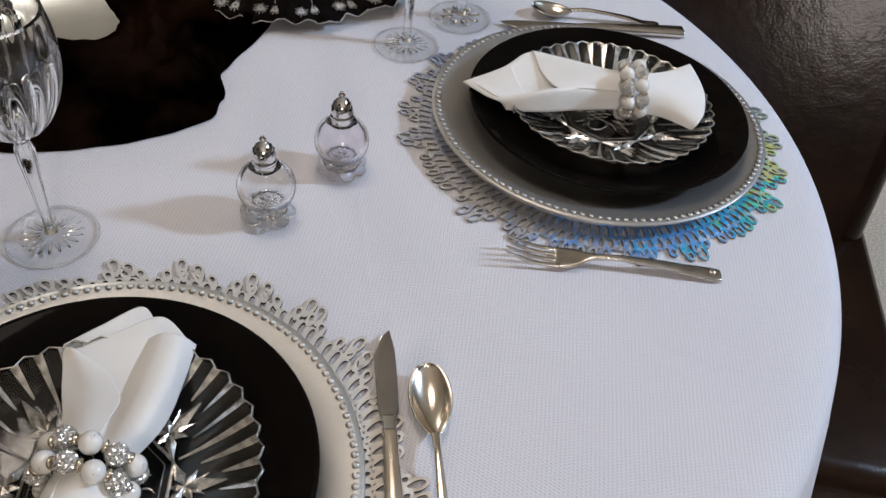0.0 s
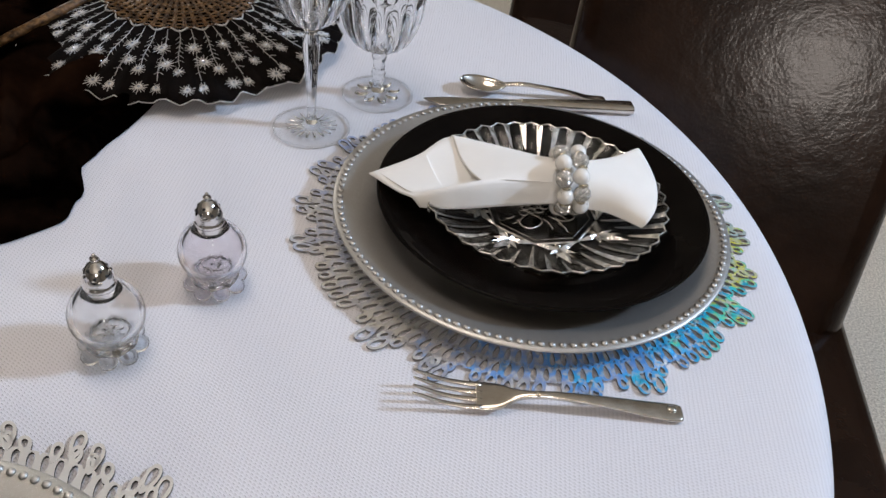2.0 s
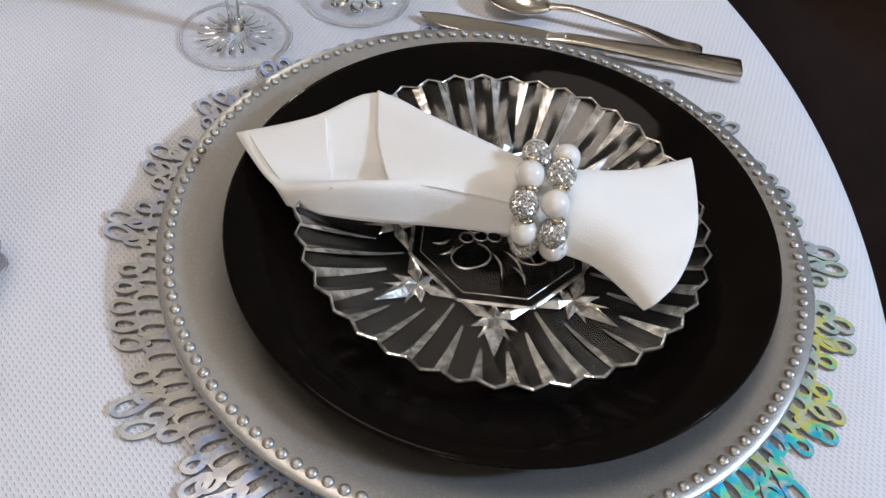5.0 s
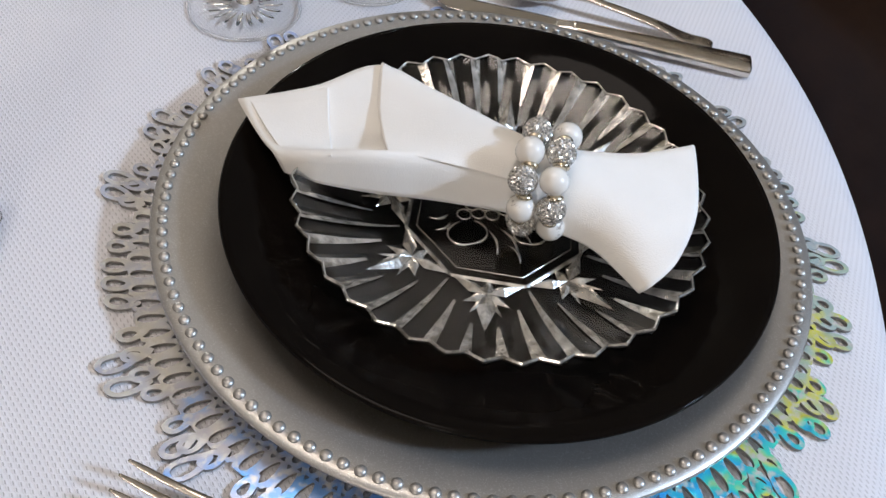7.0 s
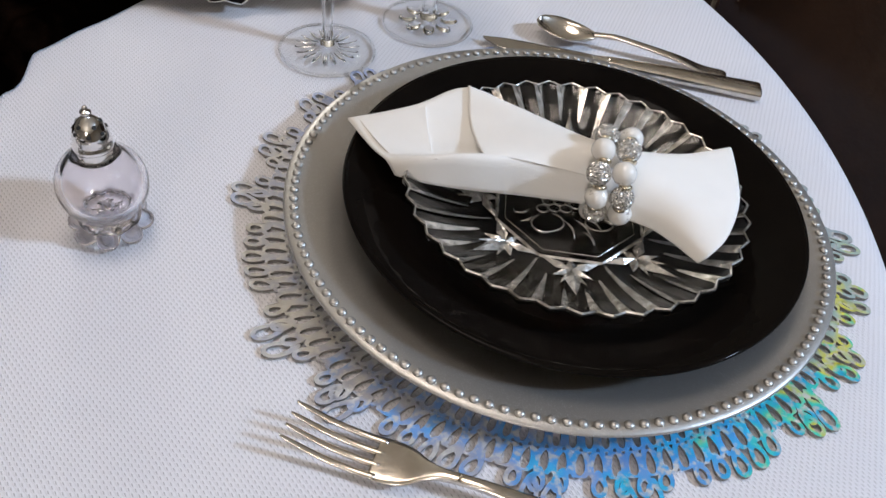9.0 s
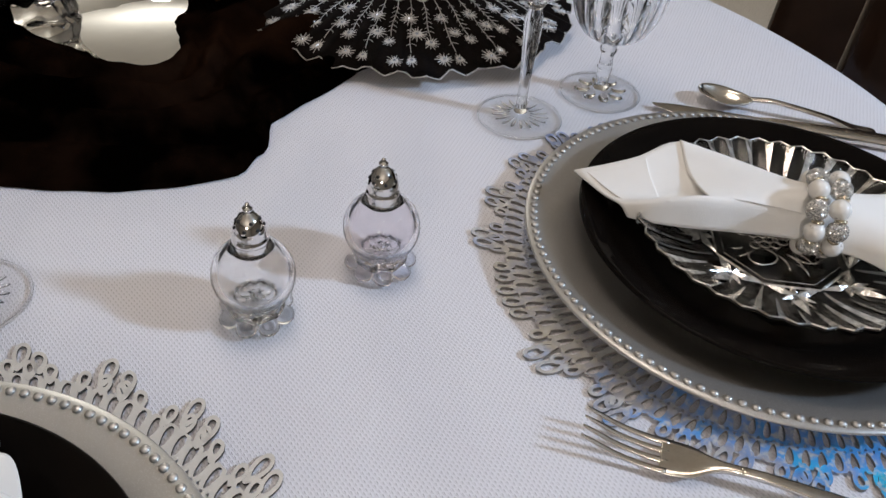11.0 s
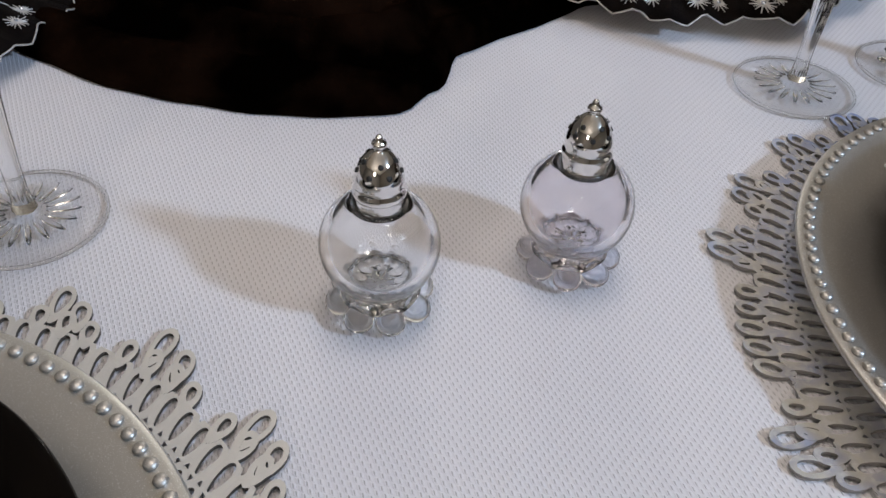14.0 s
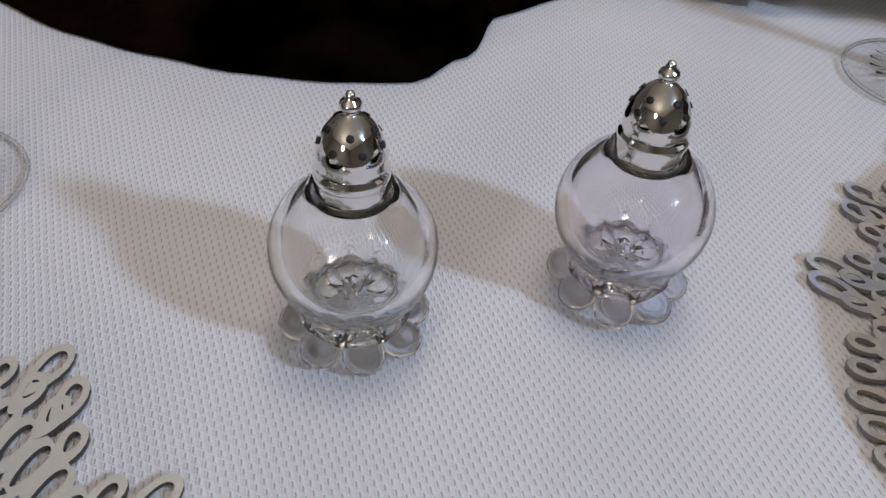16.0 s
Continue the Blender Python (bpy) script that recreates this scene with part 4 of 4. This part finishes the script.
def shaker(x, y, mat, solid, label, turn):
    s = thing("salt_shaker", pose(x, y, CLOTH, 0, 0, turn), label, "shaker", "glass salt and pepper shakers")
    outer, inner = [], []
    for k in range(19):
        a = math.radians(-62 + k * (62 + 57) / 18)
        outer.append((0.0246 * math.cos(a), 0.0345 + 0.0245 * math.sin(a)))
    for k in range(19):
        a = math.radians(60 - k * (60 + 66) / 18)
        inner.append((0.0208 * math.cos(a), 0.0350 + 0.0203 * math.sin(a)))
    prof = [(0.004, 0.0075), (0.0125, 0.0068), (0.0165, 0.0082), (0.0172, 0.0100), (0.0150, 0.0118)] + outer[1:] + [(0.0132, 0.0552), (0.0126, 0.0562), (0.0106, 0.0562), (0.0102, 0.0550)] + inner + [(0.004, 0.0152)]
    bottle = lathe(prof, 96)
    for v in bottle.verts:
        r = math.hypot(v.co.x, v.co.y)
        if v.co.z < 0.021 and r < 0.0165:
            v.co.z += 0.0016 * math.cos(8 * math.atan2(v.co.y, v.co.x)) * math.sin(math.pi * r / 0.0165)
    part("bottle", bottle, mat, s)
    foot = mesh_of("glass_foot", ball(0.0064, 16, 10, (1, 1, 0.92)), solid)
    for k in range(8):
        a = 2 * math.pi * k / 8
        share("glass_foot", foot, None, s, "", True, pose(0.0172 * math.cos(a), 0.0172 * math.sin(a), 0.0060))
    profile = [(0.0089, 0.0538), (0.0113, 0.0540), (0.0114, 0.0551), (0.0107, 0.0560), (0.0104, 0.0578), (0.0103, 0.0606), (0.0106, 0.0617), (0.0104, 0.0630), (0.0098, 0.0638), (0.0096, 0.0660), (0.0098, 0.0671), (0.0096, 0.0688),
               (0.0087, 0.0718), (0.0073, 0.0748), (0.0052, 0.0775), (0.0030, 0.0793), (0.0019, 0.0800), (0.0018, 0.0806), (0.0028, 0.0814), (0.0031, 0.0823), (0.0027, 0.0833), (0.0016, 0.0841), (0.0014, 0.0850), (0.0010, 0.0860), (0.0003, 0.0864)]
    cap = part("cap", lathe(profile, 40), M_CHROME, s, "polished chrome cap")
    # flat dark discs on the cap stand in for the shade inside its holes
    hole = mesh_of("hole", lathe([(0.0002, 0.0), (0.0011, 0.0), (0.0011, 0.0003), (0.0002, 0.0003)], 10), M_HOLE)
    for count, r, z, tip in ((7, 0.0086, 0.0722, 66), (5, 0.0064, 0.0762, 52)):
        for k in range(count):
            a = 2 * math.pi * k / count + 0.3
            share("hole", hole, None, cap, "", True, Matrix.Translation((r * math.cos(a), r * math.sin(a), z)) @ Matrix.Rotation(a, 4, "Z") @ Matrix.Rotation(radians(tip), 4, "Y"))
    return s


shaker(-0.0575, 0.6255, M_SHAKER, M_BALL, "clear glass shaker with chrome cap and ball feet", 10)
shaker(-0.0095, 0.7000, M_LILAC, M_BALL_LILAC, "lilac tinted glass shaker with chrome cap", 30)

# ---- glasses ----


def wine_glass(x, y, label, tall):
    g = thing("wine_glass", pose(x, y, CLOTH), label, "wine glass", "cut crystal wine glasses")
    n = 96
    petals = 16
    rows = []
    for r, zt in ((0.003, 0.0085), (0.006, 0.0068), (0.009, 0.0052), (0.013, 0.0045), (0.018, 0.0042), (0.023, 0.0036), (0.027, 0.0030), (0.032, 0.0024), (0.0346, 0.0023), (0.0362, 0.0015), (0.0355, 0.0004)):
        row = []
        for i in range(n):
            a = 2 * math.pi * i / n
            w = max(0.0, 1 - abs(r - 0.0175) / 0.0095)
            cut = 0.0026 * w * abs(math.sin(a * petals / 2)) ** 0.6 if tall else 0.0030 * w * (1 - tri(a * 8 / (2 * math.pi)))
            row.append((r * math.cos(a), r * math.sin(a), zt - cut))
        rows.append(row)
    rows.append([(0.003 * math.cos(2 * math.pi * i / n), 0.003 * math.sin(2 * math.pi * i / n), 0.0004) for i in range(n)])
    bm, vs = surf(rows, False, True)
    bm.faces.new(vs[0])
    bm.faces.new(vs[-1])
    part("foot", bm, M_THIN, g)
    ring = [(0.0355 * math.cos(2 * math.pi * i / 48), 0.0355 * math.sin(2 * math.pi * i / 48), 0.0016) for i in range(48)]
    part("foot_rim", tube(ring, 0.0009, 6, True), M_BALL, g)
    count = 18 if tall else 8
    cutm = mesh_of("cut", ball(1.0, 10, 6, (0.0082, 0.0015, 0.0010) if tall else (0.0075, 0.0048, 0.0022)), M_BALL)
    for i in range(count):
        a = 2 * math.pi * (i + 0.5) / count
        share("cut", cutm, None, g, "", True, pose(0.0165 * math.cos(a), 0.0165 * math.sin(a), 0.0042, 0, 0, math.degrees(a)))
    if tall:
        stem = [(0.0058, 0.0070), (0.0048, 0.012), (0.0042, 0.018), (0.0044, 0.030), (0.0054, 0.050), (0.0068, 0.070), (0.0078, 0.084), (0.0078, 0.090), (0.0062, 0.096), (0.0056, 0.099), (0.0072, 0.1015), (0.0072, 0.1035), (0.006, 0.1045)]
        z0, sides, bowl = 0.104, 6, [(0.006, 0.0), (0.013, 0.003), (0.022, 0.010), (0.030, 0.021), (0.0365, 0.036), (0.0405, 0.052), (0.0415, 0.068), (0.0400, 0.084), (0.0375, 0.098)]
    else:
        stem = [(0.0075, 0.0065), (0.0060, 0.010), (0.0058, 0.020), (0.0072, 0.026), (0.0058, 0.031), (0.0056, 0.038), (0.0076, 0.044), (0.0060, 0.049), (0.0078, 0.053)]
        z0, sides, bowl = 0.052, 6, [(0.007, 0.0), (0.018, 0.003), (0.028, 0.010), (0.035, 0.022), (0.0395, 0.038), (0.0415, 0.055), (0.041, 0.075), (0.039, 0.095)]
    sharp(part("stem", lathe(stem, 24, lambda a, k: 1 - 0.10 * (1 - abs(math.cos(a * sides / 2)))), M_GLASS, g), 20)
    fine = [catmull([(r, z, 0) for r, z in bowl], t / 30) for t in range(31)]
    cuts = 18
    prof_o = [(p.x, p.y) for p in fine]
    prof_i = [(max(p.x - 0.0022, 0.002), p.y + (0.004 if k < 6 else 0.001)) for k, p in enumerate(fine)][::-1]
    m = len(prof_o)

    def cut(a, k):
        if k >= m:
            return 1.0
        h = k / (m - 1)
        w = max(0.0, min(1.0, (0.80 - h) / 0.12)) * min(1.0, h * 6)
        return 1 - 0.085 * w * (1 - abs(math.cos(a * cuts / 2)))
    bm = lathe([(r, z0 + z) for r, z in prof_o + prof_i], 144, cut)
    sharp(part("bowl", bm, M_GLASS, g), 25)
    return g


wine_glass(0.0155, 0.927, "tall cut crystal wine glass on the white cloth", True)
wine_glass(0.0675, 1.003, "short stemmed cut crystal goblet on the white cloth", False)
wine_glass(-0.2185, 0.563, "tall cut crystal wine glass beside a lace placemat", True)

# ---- centrepiece ----
MIR = (-0.40, 0.93)
mirror = thing("mirror_tray", pose(*MIR, CLOTH + 0.0006), "round mirror tray lying under black satin", "mirror")
part("mirror_glass", lathe([(0.005, 0.0005), (0.168, 0.0005), (0.17, 0.002), (0.168, 0.0035), (0.005, 0.0035)], 72), M_MIRROR, mirror)

# outer and inner reach of the draped satin round the mirror, by angle in degrees
REACH = [(-180, 0.25, 0.075), (-150, 0.24, 0.08), (-120, 0.27, 0.085), (-95, 0.277, 0.085), (-78, 0.286, 0.088), (-66, 0.295, 0.095), (-58, 0.300, 0.110), (-50, 0.307, 0.122), (-42, 0.312, 0.130), (-36, 0.314, 0.130), (-31, 0.297, 0.127),
         (-24, 0.262, 0.118), (-16, 0.257, 0.098), (-8, 0.259, 0.080), (0, 0.262, 0.07), (9, 0.29, 0.07), (18, 0.335, 0.07), (28, 0.36, 0.07), (40, 0.375, 0.07), (52, 0.36, 0.07), (68, 0.28, 0.08), (110, 0.24, 0.085), (150, 0.25, 0.08), (180, 0.25, 0.075)]


def reach(deg, which):
    for a, b in zip(REACH, REACH[1:]):
        if a[0] <= deg <= b[0]:
            f = (deg - a[0]) / (b[0] - a[0])
            f = f * f * (3 - 2 * f)
            return a[which] * (1 - f) + b[which] * f
    return REACH[0][which]


rows = []
NA, NS = 260, 44
for i in range(NA):
    deg = -180 + 360 * i / NA
    a = math.radians(deg)
    ro, ri = reach(deg, 1), reach(deg, 2)
    row = []
    for j in range(NS):
        s = j / (NS - 1)
        r = ri + (ro - ri) * s
        x, y = r * math.cos(a), r * math.sin(a)
        hump = math.sin(math.pi * min(1.0, max(0.0, s))) ** 0.55
        folds = 0.5 + 0.5 * math.sin(26 * s + 5 * noise.noise((x * 5, y * 5, 0.3)) + 1.6 * math.sin(2 * a))
        wr = noise.noise((x * 16, y * 16, 4.0))
        z = 0.0035 + hump * (0.012 + 0.015 * folds + 0.009 * wr)
        row.append((x, y, max(z, 0.004)))
    rows.append([(row[0][0] * 1.02, row[0][1] * 1.02, 0.0048)] + row + [(row[-1][0], row[-1][1], 0.0008)])
satin = part("satin_drape", surf(rows, True, False)[0], M_SATIN)
satin.matrix_basis = pose(*MIR, CLOTH)
tagged(satin, "black satin cloth draped in folds round a mirror", "cloth")

crystal = part("crystal_vase", lathe([(0.004, 0.0), (0.034, 0.0), (0.040, 0.006), (0.037, 0.02), (0.030, 0.045), (0.028, 0.07), (0.036, 0.11), (0.042, 0.14), (0.039, 0.14), (0.033, 0.11), (0.024, 0.07), (0.024, 0.05), (0.004, 0.045)], 60,
                                     lambda a, k: 1 + 0.05 * math.cos(9 * a + k * 0.9)), M_CRYSTAL)
crystal.matrix_basis = pose(-0.452, 0.882, CLOTH + 0.0042)
tagged(crystal, "ribbed clear crystal vase standing on the mirror", "vase")

# ---- lace fans ----


def lace_fan(m, label, a0, a1, folds, guard=True):
    """A folding fan lying as a shallow cone: gilt sticks inside, black lace leaf outside. Angles in degrees."""
    f = thing("folding_fan", m, label, "fan", "black lace folding fans")
    R0, R1, R2, Z2 = 0.030, 0.077, 0.170, 0.0135

    def place(r, deg, lift=0.0):
        s = max(0.0, (r - R0) / (R2 - R0))
        z = 0.054 - (0.054 - Z2) * s ** 1.15
        ph = (deg - a0) / (a1 - a0) * folds
        z += (tri(ph) - 0.5) * 0.0052 * max(0.0, (r - R1) / (R2 - R1)) + lift
        return Vector((r * math.cos(math.radians(deg)), r * math.sin(math.radians(deg)), z))

    def rim(deg):
        ph = (deg - a0) / (a1 - a0) * folds
        return R2 * (0.968 + 0.034 * abs(math.sin(math.pi * ph * 0.62)) ** 0.8 + 0.012 * math.sin(ph * 1.7))
    n = folds * 8
    rows = []
    for i in range(n + 1):
        deg = a0 + (a1 - a0) * i / n
        rr = rim(deg)
        rows.append([place(R1 * 0.97 + (rr - R1 * 0.97) * k / 10, deg) for k in range(11)])
    leaf = thicken(part("leaf", surf(rows)[0], M_FANCLOTH, f, "black lace leaf embroidered in silver"), 0.0006)
    # stitched edge, with fine overcast stitches
    edge = [place(rim(a0 + (a1 - a0) * i / n), a0 + (a1 - a0) * i / n, 0.0006) for i in range(n + 1)]
    bm = tube(edge, 0.00055, 5)
    part("edge_trim", bm, M_THREAD, leaf, "silver stitched scalloped edge")
    inner = [place(R1 * (1.0 + 0.035 * math.sin(math.pi * (i / n * folds))), a0 + (a1 - a0) * i / n, 0.0012) for i in range(n + 1)]
    part("inner_trim", tube(inner, 0.0009, 5), M_THREAD, leaf)
    # embroidery: stems with barbs, and star flowers in two rows
    rng = random.Random(len(label))
    stems = bmesh.new()
    for k in range(folds):
        deg = a0 + (a1 - a0) * (k + 0.5) / folds
        r1 = 0.142 if k % 2 else 0.124
        pts = [place(R1 + (r1 - R1) * i / 6, deg + 0.6 * math.sin(i), 0.0009) for i in range(7)]
        tube(pts, 0.00042, 4, False, stems)
        for i in range(6):
            r = R1 + 0.010 + (r1 - R1 - 0.012) * i / 6
            for side in (-1, 1):
                tube([place(r, deg, 0.0009), place(r + 0.0022, deg + side * 1.0, 0.0012), place(r + 0.0042, deg + side * 1.9, 0.0009)], 0.00034, 3, False, stems)
    tagged(part("embroidery", stems, M_THREAD, leaf), kind="stuff")
    fl = bmesh.new()
    for k in range(15):
        a = 2 * math.pi * k / 15 + 0.1 * math.sin(k * 5)
        l = 0.0085 * (0.8 + 0.3 * ((k * 7) % 5) / 5)
        tube([(0.0012 * math.cos(a), 0.0012 * math.sin(a), 0.0004), (l * math.cos(a), l * math.sin(a), 0.0004)], [0.0006, 0.00035], 4, False, fl)
    bmesh.ops.create_circle(fl, cap_ends=True, segments=10, radius=0.0036, matrix=Matrix.Translation((0, 0, 0.0008)))
    flower = mesh_of("flower", fl, M_THREAD, False)
    sq = mesh_of("sequin", lathe([(0.0003, 0.0008), (0.0014, 0.0003), (0.0015, 0.0), (0.0003, 0.0)], 8), M_SEQUIN, False)
    for k in range(folds):
        deg = a0 + (a1 - a0) * (k + 0.5) / folds
        for r, d in (((0.151, 0.0), (0.122, 2.4), (0.104, -1.0)) if k % 2 else ((0.131, -0.6), (0.155, 2.6))):
            p = place(r + rng.uniform(-0.002, 0.002), deg + d, 0.0012)
            tilt = Euler((0, radians(14), radians(deg))).to_matrix().to_4x4() @ Matrix.Rotation(rng.uniform(0, 6), 4, "Z") @ Matrix.Diagonal((rng.uniform(0.8, 1.2),) * 3 + (1,))
            share("flower", flower, None, leaf, "", False, Matrix.Translation(p) @ tilt)
            share("sequin", sq, None, leaf, "", False, Matrix.Translation(p + Vector((0, 0, 0.0012))) @ tilt)
    # gilt openwork sticks
    for k in range(folds):
        deg = a0 + (a1 - a0) * (k + 0.5) / folds
        w = (a1 - a0) / folds * 0.40
        st = bmesh.new()
        for side in (-1, 1):
            tube([place(R0, deg + side * w * 0.9, 0.001), place(R1, deg + side * w, 0.001)], 0.0010, 5, False, st)
        for i in range(5):
            r = R0 + (R1 - R0) * (i + 0.5) / 5
            c = place(r, deg, 0.0012)
            rr = 0.0042 * (0.55 + 0.5 * i / 5)
            tube([c + Vector((rr * math.cos(q), rr * math.sin(q), 0)) for q in [2 * math.pi * z / 8 for z in range(8)]], 0.0009, 4, True, st)
        part("stick", st, M_GILT, f)
    if not guard:
        return f
    g0, g1 = place(R1 * 0.80, a0 - 32, 0.004), place(R2 * 1.12, a0 + 15, 0.010)
    part("guard_stick", tube([g0, g0.lerp(g1, 0.5), g1], [0.0042, 0.0052, 0.0046], 8), M_GILT, f, "carved gilt guard stick")
    return f


lace_fan(pose(-0.155, 1.079, CLOTH), "open black lace fan with gilt sticks and silver flowers", 200, 398, 24)
lace_fan(pose(-0.498, 0.588, CLOTH + 0.001, 0, 0, 0), "open black lace fan partly under black satin", 0, 150, 18, False)
